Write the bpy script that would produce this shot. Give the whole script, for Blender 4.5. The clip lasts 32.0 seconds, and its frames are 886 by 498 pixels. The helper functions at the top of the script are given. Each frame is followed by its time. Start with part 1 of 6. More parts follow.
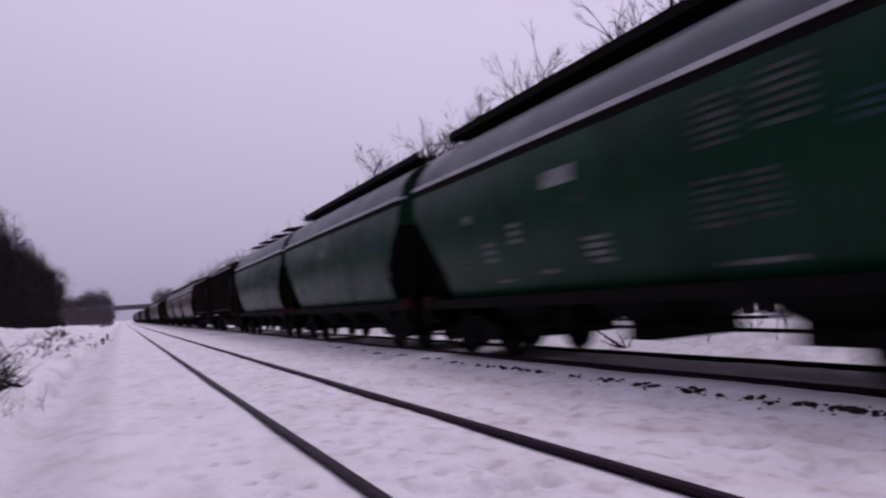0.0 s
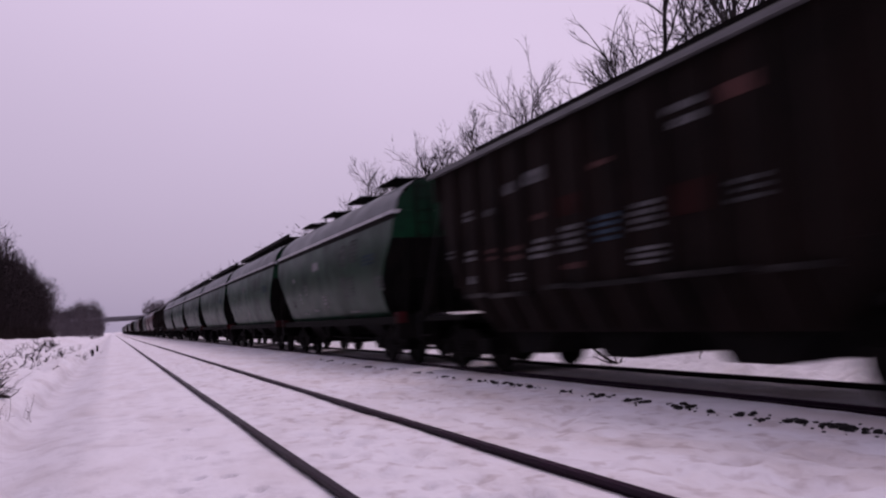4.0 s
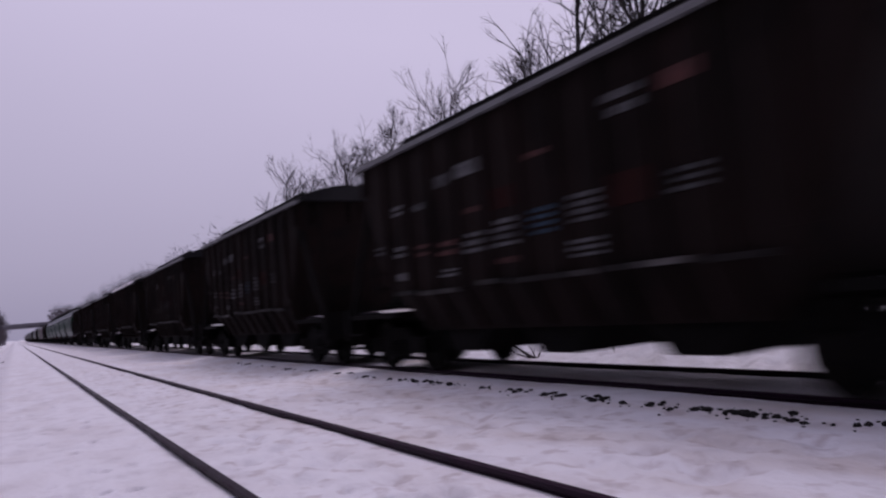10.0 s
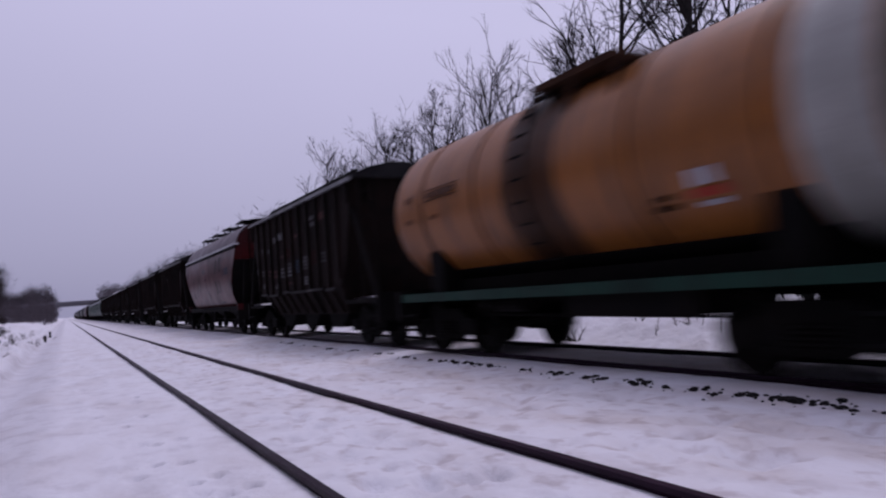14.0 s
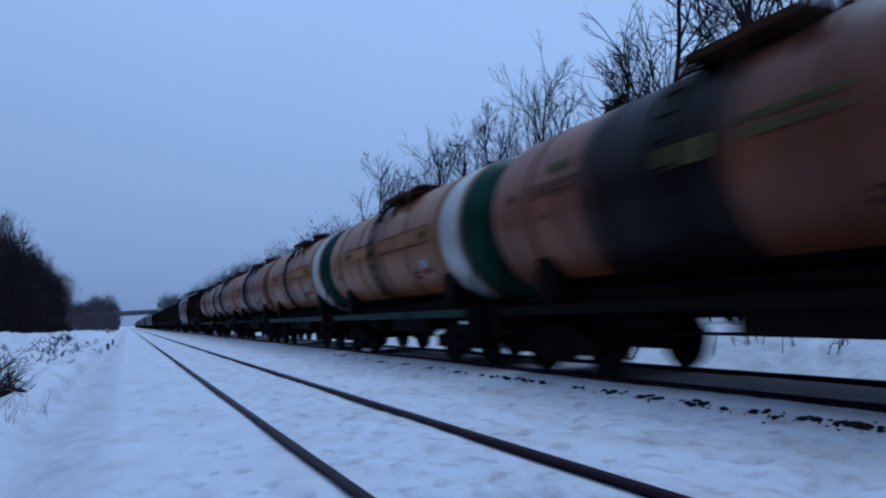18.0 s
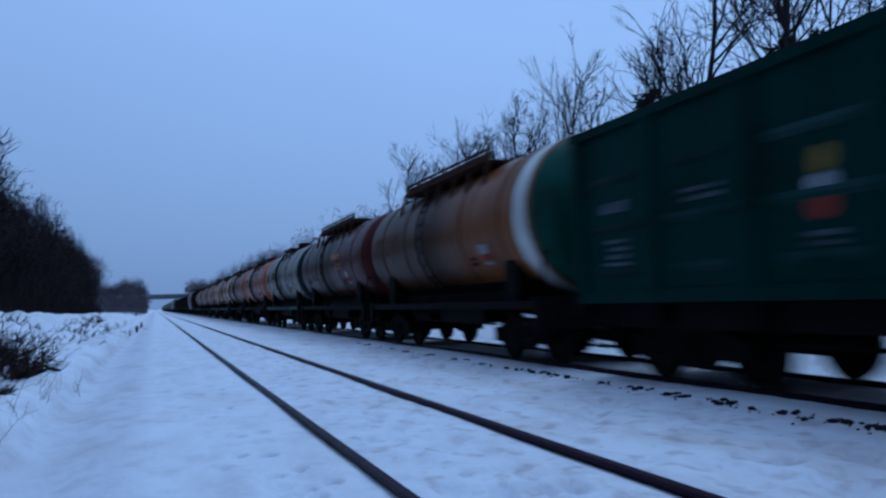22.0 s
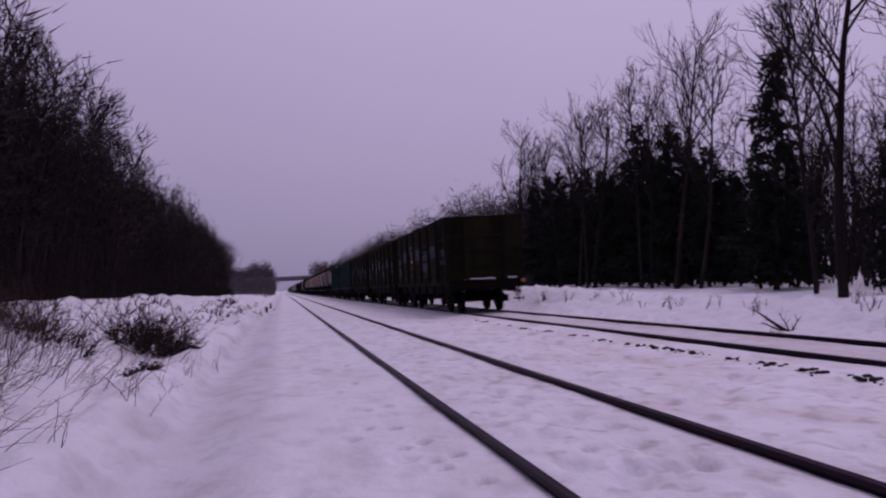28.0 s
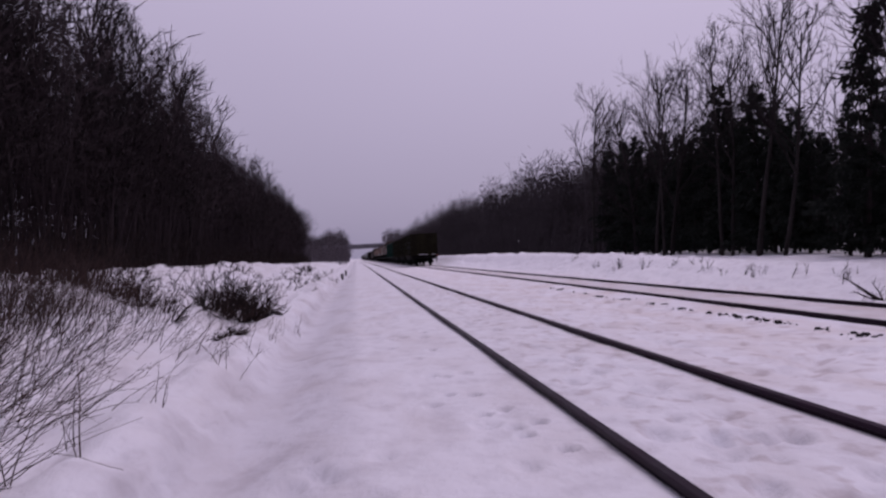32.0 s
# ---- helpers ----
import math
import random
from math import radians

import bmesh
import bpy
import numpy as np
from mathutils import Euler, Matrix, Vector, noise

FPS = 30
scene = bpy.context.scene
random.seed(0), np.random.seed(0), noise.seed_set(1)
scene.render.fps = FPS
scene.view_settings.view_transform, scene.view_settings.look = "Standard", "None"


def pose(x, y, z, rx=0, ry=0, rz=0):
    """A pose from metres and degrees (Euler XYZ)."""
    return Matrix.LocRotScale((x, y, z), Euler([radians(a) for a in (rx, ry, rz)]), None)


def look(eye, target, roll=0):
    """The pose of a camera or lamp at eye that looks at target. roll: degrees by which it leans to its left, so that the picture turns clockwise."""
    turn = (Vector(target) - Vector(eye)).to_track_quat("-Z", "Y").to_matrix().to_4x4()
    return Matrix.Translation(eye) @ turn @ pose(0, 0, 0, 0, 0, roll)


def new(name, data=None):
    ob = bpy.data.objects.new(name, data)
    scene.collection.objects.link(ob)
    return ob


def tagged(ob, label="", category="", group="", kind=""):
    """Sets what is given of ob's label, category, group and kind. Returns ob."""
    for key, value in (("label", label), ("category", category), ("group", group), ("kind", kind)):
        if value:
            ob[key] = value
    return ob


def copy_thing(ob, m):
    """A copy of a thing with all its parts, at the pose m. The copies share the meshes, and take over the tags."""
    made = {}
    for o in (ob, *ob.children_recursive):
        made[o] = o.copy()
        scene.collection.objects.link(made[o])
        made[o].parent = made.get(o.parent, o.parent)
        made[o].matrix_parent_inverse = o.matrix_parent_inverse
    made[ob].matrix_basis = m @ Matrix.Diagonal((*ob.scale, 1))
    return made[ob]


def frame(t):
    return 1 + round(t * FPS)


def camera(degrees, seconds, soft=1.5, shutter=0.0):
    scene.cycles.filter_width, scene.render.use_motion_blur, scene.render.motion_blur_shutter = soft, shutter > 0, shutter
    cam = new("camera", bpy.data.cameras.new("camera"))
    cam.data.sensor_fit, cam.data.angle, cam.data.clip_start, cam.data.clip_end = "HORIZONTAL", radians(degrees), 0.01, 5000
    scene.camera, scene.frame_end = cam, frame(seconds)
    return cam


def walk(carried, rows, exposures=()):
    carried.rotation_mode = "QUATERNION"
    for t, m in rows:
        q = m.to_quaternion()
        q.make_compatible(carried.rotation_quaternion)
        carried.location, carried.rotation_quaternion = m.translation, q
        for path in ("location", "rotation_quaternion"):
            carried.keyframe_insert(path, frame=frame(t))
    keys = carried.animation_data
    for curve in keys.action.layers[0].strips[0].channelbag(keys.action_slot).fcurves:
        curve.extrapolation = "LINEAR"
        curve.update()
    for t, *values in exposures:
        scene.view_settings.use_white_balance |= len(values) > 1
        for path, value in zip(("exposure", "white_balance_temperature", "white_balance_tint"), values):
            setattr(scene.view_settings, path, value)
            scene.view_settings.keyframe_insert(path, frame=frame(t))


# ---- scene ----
# One fixed standpoint beside the near track: slow hand sway, the view swings with the train.
cam = camera(61.6, 32.0, soft=2.2, shutter=0.9)
PATH = [
    (0, -0.022, 0, 1.209, 93.76, 4.12, -23.35),
    (0.5, -0.018, 0, 1.210, 93.60, 4.00, -25.18),
    (1, -0.016, 0, 1.211, 93.73, 3.88, -24.14),
    (1.5, -0.012, 0, 1.208, 93.52, 4.08, -23.98),
    (2, -0.009, 0, 1.205, 93.59, 4.23, -23.29),
    (2.5, -0.012, 0, 1.204, 93.77, 4.02, -23.44),
    (3, -0.012, 0, 1.200, 94.40, 3.85, -23.54),
    (3.5, -0.009, 0, 1.199, 94.83, 3.56, -23.89),
    (5.5, -0.011, 0, 1.208, 94.74, 3.87, -24.01),
    (6, -0.012, 0, 1.211, 94.45, 3.99, -23.64),
    (6.5, 0.002, 0, 1.204, 94.73, 4.38, -23.97),
    (7, 0.015, 0, 1.197, 94.63, 4.48, -24.65),
    (7.5, 0.048, 0, 1.199, 94.13, 3.97, -28.13),
    (8, 0.074, 0, 1.202, 94.78, 4.19, -28.18),
    (8.5, 0.078, 0, 1.205, 94.74, 4.77, -28.88),
    (9, 0.083, 0, 1.210, 94.57, 5.11, -29.20),
    (9.5, 0.075, 0, 1.211, 94.61, 4.93, -29.02),
    (10, 0.067, 0, 1.211, 94.21, 4.95, -29.86),
    (10.5, 0.068, 0, 1.206, 94.18, 5.12, -30.97),
    (11, 0.071, 0, 1.202, 93.34, 5.20, -30.48),
    (11.5, 0.082, 0, 1.203, 93.46, 5.38, -30.76),
    (12, 0.094, 0, 1.203, 93.79, 5.41, -31.21),
    (12.5, 0.076, 0, 1.197, 93.62, 4.39, -29.27),
    (13, 0.037, 0, 1.201, 93.32, 3.88, -27.99),
    (13.5, 0.018, 0, 1.212, 92.95, 4.23, -27.61),
    (15.5, 0.014, 0, 1.208, 94.06, 3.71, -24.61),
    (16, 0.021, 0, 1.220, 93.70, 3.75, -26.37),
    (16.5, 0.015, 0, 1.212, 94.60, 3.52, -26.26),
    (17, 0.010, 0, 1.203, 94.85, 3.47, -25.16),
    (17.5, 0.008, 0, 1.209, 94.39, 3.79, -24.24),
    (18, 0.004, 0, 1.219, 94.46, 3.52, -22.94),
    (18.5, 0.005, 0, 1.220, 94.54, 3.59, -24.00),
    (19, 0.007, 0, 1.222, 93.37, 3.11, -25.38),
    (19.5, 0.010, 0, 1.220, 94.02, 3.19, -25.51),
    (20, 0.013, 0, 1.218, 94.16, 4.05, -25.57),
    (20.5, 0.007, 0, 1.221, 94.59, 2.68, -24.20),
    (21, -0.000, 0, 1.224, 93.53, 2.63, -25.62),
    (21.5, -0.038, 0, 1.228, 94.86, 2.76, -23.54),
    (22, -0.048, 0, 1.216, 93.91, 2.01, -21.11),
    (22.5, -0.043, 0, 1.214, 93.53, 2.24, -20.34),
    (23, -0.040, 0, 1.211, 93.52, 2.62, -21.52),
    (23.5, -0.033, 0, 1.214, 93.75, 3.17, -22.66),
    (24, -0.026, 0, 1.218, 94.08, 3.20, -23.58),
    (24.5, -0.026, 0, 1.213, 94.37, 1.78, -24.99),
    (26.5, -0.031, 0, 1.193, 93.37, 2.87, -20.70),
    (27, -0.041, 0, 1.196, 92.90, 3.10, -17.79),
    (27.5, -0.051, 0, 1.199, 92.67, 3.50, -14.21),
    (28, -0.061, 0, 1.202, 92.60, 3.08, -12.19),
    (28.5, -0.061, 0, 1.198, 93.09, 2.90, -11.64),
    (29, -0.061, 0, 1.193, 92.88, 3.08, -10.57),
    (29.5, -0.060, 0, 1.189, 92.22, 3.15, -9.99),
    (30, -0.060, 0, 1.185, 92.06, 3.65, -8.70),
    (30.5, -0.079, 0, 1.192, 91.27, 3.57, -8.07),
    (31, -0.097, 0, 1.199, 91.70, 3.13, -7.65),
    (31.5, -0.116, 0, 1.206, 91.59, 3.41, -7.17),
    (32, -0.134, 0, 1.214, 90.39, 3.18, -6.66),
]
# seconds, stops, kelvin, tint: the white balance drifts from rose to blue and back
EXPOSURES = [
    (0, -0.03, 6220, 34), (1, 0.03, 6950, 46), (2, 0.05, 6900, 52), (3.5, 0.02, 6650, 44), (6, -0.03, 6450, 37), (9, -0.1, 6300, 33), (12, -0.25, 6100, 30), (13.4, -0.08, 6280, 37),
    (15.3, -0.37, 4300, 0), (16, -0.37, 4200, 0), (17, -0.37, 3880, -9), (18, -0.37, 4230, -1), (19, -0.41, 3900, -4), (20, -0.35, 4545, 8), (21, -0.37, 4270, 6), (22, -0.4, 4040, -2),
    (23, -0.12, 5350, 20), (24, -0.05, 5850, 33), (26.5, -0.05, 6220, 48), (27, -0.2, 6040, 52), (28, -0.56, 6080, 50), (29, -0.54, 6230, 43), (30, -0.58, 6280, 44), (32, -0.26, 6300, 36),
]
walk(cam, [(t, pose(*p)) for t, *p in PATH], EXPOSURES)

# ---- sky and light: overcast winter dusk ----
world = bpy.data.worlds.new("overcast_dusk")
scene.world = world
world.use_nodes = True
wn, wl = world.node_tree.nodes, world.node_tree.links
wn.clear()
sky = wn.new("ShaderNodeTexSky")
sky.sky_type, sky.sun_disc = "NISHITA", False
sky.sun_elevation, sky.sun_rotation, sky.dust_density, sky.air_density = radians(65), radians(53), 4.0, 1.2
pale = wn.new("ShaderNodeHueSaturation")
pale.inputs["Saturation"].default_value = 0.25
pale.inputs["Value"].default_value = 0.10
tc = wn.new("ShaderNodeTexCoord")
sep = wn.new("ShaderNodeSeparateXYZ")
ramp = wn.new("ShaderNodeValToRGB")
ramp.color_ramp.elements[0].position, ramp.color_ramp.elements[0].color = 0.0, (0.40, 0.40, 0.50, 1)
ramp.color_ramp.elements[1].position, ramp.color_ramp.elements[1].color = 0.42, (0.66, 0.65, 0.77, 1)
clouds = wn.new("ShaderNodeTexNoise")
clouds.inputs["Scale"].default_value, clouds.inputs["Detail"].default_value = 1.6, 3
veil = wn.new("ShaderNodeMix")
veil.data_type, veil.blend_type = "RGBA", "MULTIPLY"
veil.inputs["Factor"].default_value = 0.12
mixs = wn.new("ShaderNodeMix")
mixs.data_type = "RGBA"
mixs.inputs["Factor"].default_value = 0.82
bg = wn.new("ShaderNodeBackground")
bg.inputs["Strength"].default_value = 1.0
outw = wn.new("ShaderNodeOutputWorld")
wl.new(sky.outputs[0], pale.inputs["Color"])
wl.new(tc.outputs["Generated"], sep.inputs[0])
tilt = wn.new("ShaderNodeMath")
tilt.operation = "MULTIPLY_ADD"
tilt.inputs[1].default_value = 0.18
wl.new(sep.outputs["X"], tilt.inputs[0])
wl.new(sep.outputs["Z"], tilt.inputs[2])
wl.new(tilt.outputs[0], ramp.inputs[0])
wl.new(tc.outputs["Generated"], clouds.inputs["Vector"])
wl.new(ramp.outputs[0], veil.inputs["A"])
wl.new(clouds.outputs["Fac"], veil.inputs["B"])
wl.new(pale.outputs[0], mixs.inputs["A"])
wl.new(veil.outputs["Result"], mixs.inputs["B"])
wl.new(mixs.outputs["Result"], bg.inputs["Color"])
wl.new(bg.outputs[0], outw.inputs[0])
sun = new("sun", bpy.data.lights.new("sun", "SUN"))
sun.data.energy, sun.data.angle, sun.data.color = 0.9, radians(35), (1.0, 0.93, 0.88)
sun.matrix_world = look((0, 0, 0), (-0.34, -0.26, -0.90))

# ---- materials ----
def material(name, rough=0.6, metal=0.0):
    m = bpy.data.materials.new(name)
    m.use_nodes = True
    b = m.node_tree.nodes["Principled BSDF"]
    b.inputs["Roughness"].default_value, b.inputs["Metallic"].default_value = rough, metal
    return m, m.node_tree.nodes, m.node_tree.links, b


def noise_node(n, l, vec, scale, detail=4, rough=0.55):
    t = n.new("ShaderNodeTexNoise")
    t.inputs["Scale"].default_value, t.inputs["Detail"].default_value, t.inputs["Roughness"].default_value = scale, detail, rough
    l.new(vec, t.inputs["Vector"])
    return t.outputs["Fac"]


def ramp_node(n, l, fac, lo, hi, a=(0, 0, 0, 1), b=(1, 1, 1, 1)):
    r = n.new("ShaderNodeValToRGB")
    e = r.color_ramp.elements
    e[0].position, e[0].color, e[1].position, e[1].color = lo, a, hi, b
    l.new(fac, r.inputs[0])
    return r.outputs[0]


def mix_node(n, l, fac, a, b, kind="MIX"):
    m = n.new("ShaderNodeMix")
    m.data_type, m.blend_type = "RGBA", kind
    for value, key in ((fac, "Factor"), (a, "A"), (b, "B")):
        if isinstance(value, (int, float)):
            m.inputs[key].default_value = value
        elif isinstance(value, tuple):
            m.inputs[key].default_value = (*value[:3], 1)
        else:
            l.new(value, m.inputs[key])
    return m.outputs["Result"]


def scaled(n, l, vec, s):
    m = n.new("ShaderNodeVectorMath")
    m.operation = "MULTIPLY"
    l.new(vec, m.inputs[0])
    m.inputs[1].default_value = s
    return m.outputs[0]


def bump_node(n, l, b, height, strength, dist):
    u = n.new("ShaderNodeBump")
    u.inputs["Strength"].default_value, u.inputs["Distance"].default_value = strength, dist
    l.new(height, u.inputs["Height"])
    l.new(u.outputs[0], b.inputs["Normal"])


def surface(name, colour, other, rough=0.6, metal=0.0, scale=3.0, fine=40.0, relief=0.2, dist=0.01, stretch=(1, 1, 1), lo=0.4, hi=0.68, vary=0.25, gloss=0.2):
    """Two colours mixed in broad patches, fine grain and relief, each object a little lighter or darker."""
    m, n, l, b = material(name, rough, metal)
    b.inputs["Specular IOR Level"].default_value = gloss
    vec = scaled(n, l, n.new("ShaderNodeTexCoord").outputs["Object"], stretch)
    info = n.new("ShaderNodeObjectInfo")
    shift = n.new("ShaderNodeVectorMath")
    shift.operation = "ADD"
    l.new(vec, shift.inputs[0])
    off = n.new("ShaderNodeVectorMath")
    off.operation = "SCALE"
    off.inputs[0].default_value = (13.0, 7.0, 5.0)
    l.new(info.outputs["Random"], off.inputs["Scale"])
    l.new(off.outputs[0], shift.inputs[1])
    vec = shift.outputs[0]
    broad = noise_node(n, l, vec, scale, 6)
    grain = noise_node(n, l, vec, fine, 3)
    col = mix_node(n, l, ramp_node(n, l, broad, lo, hi), colour, other)
    col = mix_node(n, l, 0.35, col, ramp_node(n, l, grain, 0.3, 0.75, (0.5, 0.5, 0.5, 1), (1.25, 1.25, 1.25, 1)), "MULTIPLY")
    tone = n.new("ShaderNodeMapRange")
    tone.inputs["To Min"].default_value, tone.inputs["To Max"].default_value = 1 - vary, 1 + vary
    l.new(info.outputs["Random"], tone.inputs["Value"])
    col = mix_node(n, l, 1.0, col, tone.outputs[0], "MULTIPLY")
    l.new(col, b.inputs["Base Color"])
    rr = n.new("ShaderNodeMapRange")
    rr.inputs["To Min"].default_value, rr.inputs["To Max"].default_value = max(rough - 0.12, 0.05), min(rough + 0.2, 1)
    l.new(broad, rr.inputs["Value"])
    l.new(rr.outputs[0], b.inputs["Roughness"])
    bump_node(n, l, b, grain, relief, dist)
    return m


def wagon_paint(name, colour, grime, rough=0.38, vary=0.15, gloss=0.2, dull=0.35):
    """Weathered coach paint: vertical dirt runs, patches of brake dust, fine grain."""
    m, n, l, b = material(name, rough)
    b.inputs["Specular IOR Level"].default_value = gloss
    obj = n.new("ShaderNodeTexCoord").outputs["Object"]
    info = n.new("ShaderNodeObjectInfo")
    runs = noise_node(n, l, scaled(n, l, obj, (1, 2.2, 0.16)), 2.6, 5)
    patch = noise_node(n, l, obj, 0.9, 6, 0.6)
    grain = noise_node(n, l, obj, 30, 3)
    col = mix_node(n, l, ramp_node(n, l, runs, 0.45, 0.72), colour, grime)
    col = mix_node(n, l, ramp_node(n, l, patch, 0.52, 0.75), col, tuple(0.6 * g for g in grime))
    col = mix_node(n, l, 0.3, col, ramp_node(n, l, grain, 0.3, 0.75, (0.6, 0.6, 0.6, 1), (1.2, 1.2, 1.2, 1)), "MULTIPLY")
    tone = n.new("ShaderNodeMapRange")
    tone.inputs["To Min"].default_value, tone.inputs["To Max"].default_value = 1 - vary, 1 + vary
    l.new(info.outputs["Random"], tone.inputs["Value"])
    l.new(mix_node(n, l, 1.0, col, tone.outputs[0], "MULTIPLY"), b.inputs["Base Color"])
    rr = n.new("ShaderNodeMapRange")
    rr.inputs["To Min"].default_value, rr.inputs["To Max"].default_value = max(rough - 0.1, 0.05), rough + dull
    l.new(patch, rr.inputs["Value"])
    l.new(rr.outputs[0], b.inputs["Roughness"])
    bump_node(n, l, b, patch, 0.25, 0.03)
    return m


def tank_paint(name, colour, grime, spill=0.0, at=0.0, width=0.7, unlit_end=0.0, border=-0.2, way=1, rear=None, seam=-2.6, mottle=0.62, gloss=0.34):
    """Oil tank paint with dirt runs, an old spill that ran down from the filling hatch and a fresher coat on the trailing end."""
    m, n, l, b = material(name, 0.36)
    b.inputs["Specular IOR Level"].default_value = gloss
    obj = n.new("ShaderNodeTexCoord").outputs["Object"]
    patch = noise_node(n, l, obj, 0.8, 6, 0.6)
    blot = noise_node(n, l, scaled(n, l, obj, (1, 1.4, 0.8)), 2.3, 6, 0.62)
    runs = noise_node(n, l, scaled(n, l, obj, (0.5, 2.5, 0.3)), 2.2, 5)
    grain = noise_node(n, l, obj, 35, 3)
    s = n.new("ShaderNodeSeparateXYZ")
    l.new(obj, s.inputs[0])

    def ragged(source, gain, value):
        q = n.new("ShaderNodeMath")
        q.operation = "MULTIPLY_ADD"
        l.new(source, q.inputs[0])
        q.inputs[1].default_value = gain
        l.new(value, q.inputs[2])
        return q.outputs[0]

    def mask(value, a, e, most):
        q = n.new("ShaderNodeMapRange")
        q.inputs["From Min"].default_value, q.inputs["From Max"].default_value = a, e
        q.inputs["To Max"].default_value = most
        l.new(value, q.inputs["Value"])
        return q.outputs[0]

    base = colour
    if rear:
        base = mix_node(n, l, mask(ragged(patch, 0.8, s.outputs["Y"]), seam + 0.55, seam + 0.25, 1.0), colour, rear)
    col = mix_node(n, l, ramp_node(n, l, runs, 0.46, 0.74), base, grime)
    col = mix_node(n, l, ramp_node(n, l, patch, 0.5, 0.8), col, tuple(0.55 * c for c in colour))
    col = mix_node(n, l, ramp_node(n, l, blot, mottle, mottle + 0.12, (0, 0, 0, 1), (0.75, 0.75, 0.75, 1)), col, tuple(0.35 * g for g in grime))
    if spill:
        away = n.new("ShaderNodeMath")
        away.operation = "SUBTRACT"
        l.new(s.outputs["Y"], away.inputs[0])
        away.inputs[1].default_value = at
        size = n.new("ShaderNodeMath")
        size.operation = "ABSOLUTE"
        l.new(away.outputs[0], size.inputs[0])
        black = mask(ragged(runs, -1.6, size.outputs[0]), width - 0.55, width - 1.05, spill)
        col = mix_node(n, l, black, col, (0.007, 0.0065, 0.008))
        sheen = n.new("ShaderNodeMapRange")
        sheen.inputs["To Min"].default_value, sheen.inputs["To Max"].default_value = gloss, 0.08
        l.new(black, sheen.inputs["Value"])
        l.new(sheen.outputs[0], b.inputs["Specular IOR Level"])
    # one end painted dark brown, where the sky sheen is missing
    if unlit_end:
        turned = n.new("ShaderNodeMath")
        turned.operation = "MULTIPLY"
        turned.inputs[1].default_value = way
        l.new(s.outputs["Y"], turned.inputs[0])
        col = mix_node(n, l, mask(ragged(patch, 3.0, turned.outputs[0]), border + 2.2, border + 0.6, unlit_end), col, (0.034, 0.018, 0.008))
    col = mix_node(n, l, 0.3, col, ramp_node(n, l, grain, 0.3, 0.75, (0.6, 0.6, 0.6, 1), (1.2, 1.2, 1.2, 1)), "MULTIPLY")
    l.new(col, b.inputs["Base Color"])
    rr = n.new("ShaderNodeMapRange")
    rr.inputs["To Min"].default_value, rr.inputs["To Max"].default_value = 0.24, 0.62
    l.new(patch, rr.inputs["Value"])
    l.new(rr.outputs[0], b.inputs["Roughness"])
    bump_node(n, l, b, patch, 0.2, 0.02)
    return m


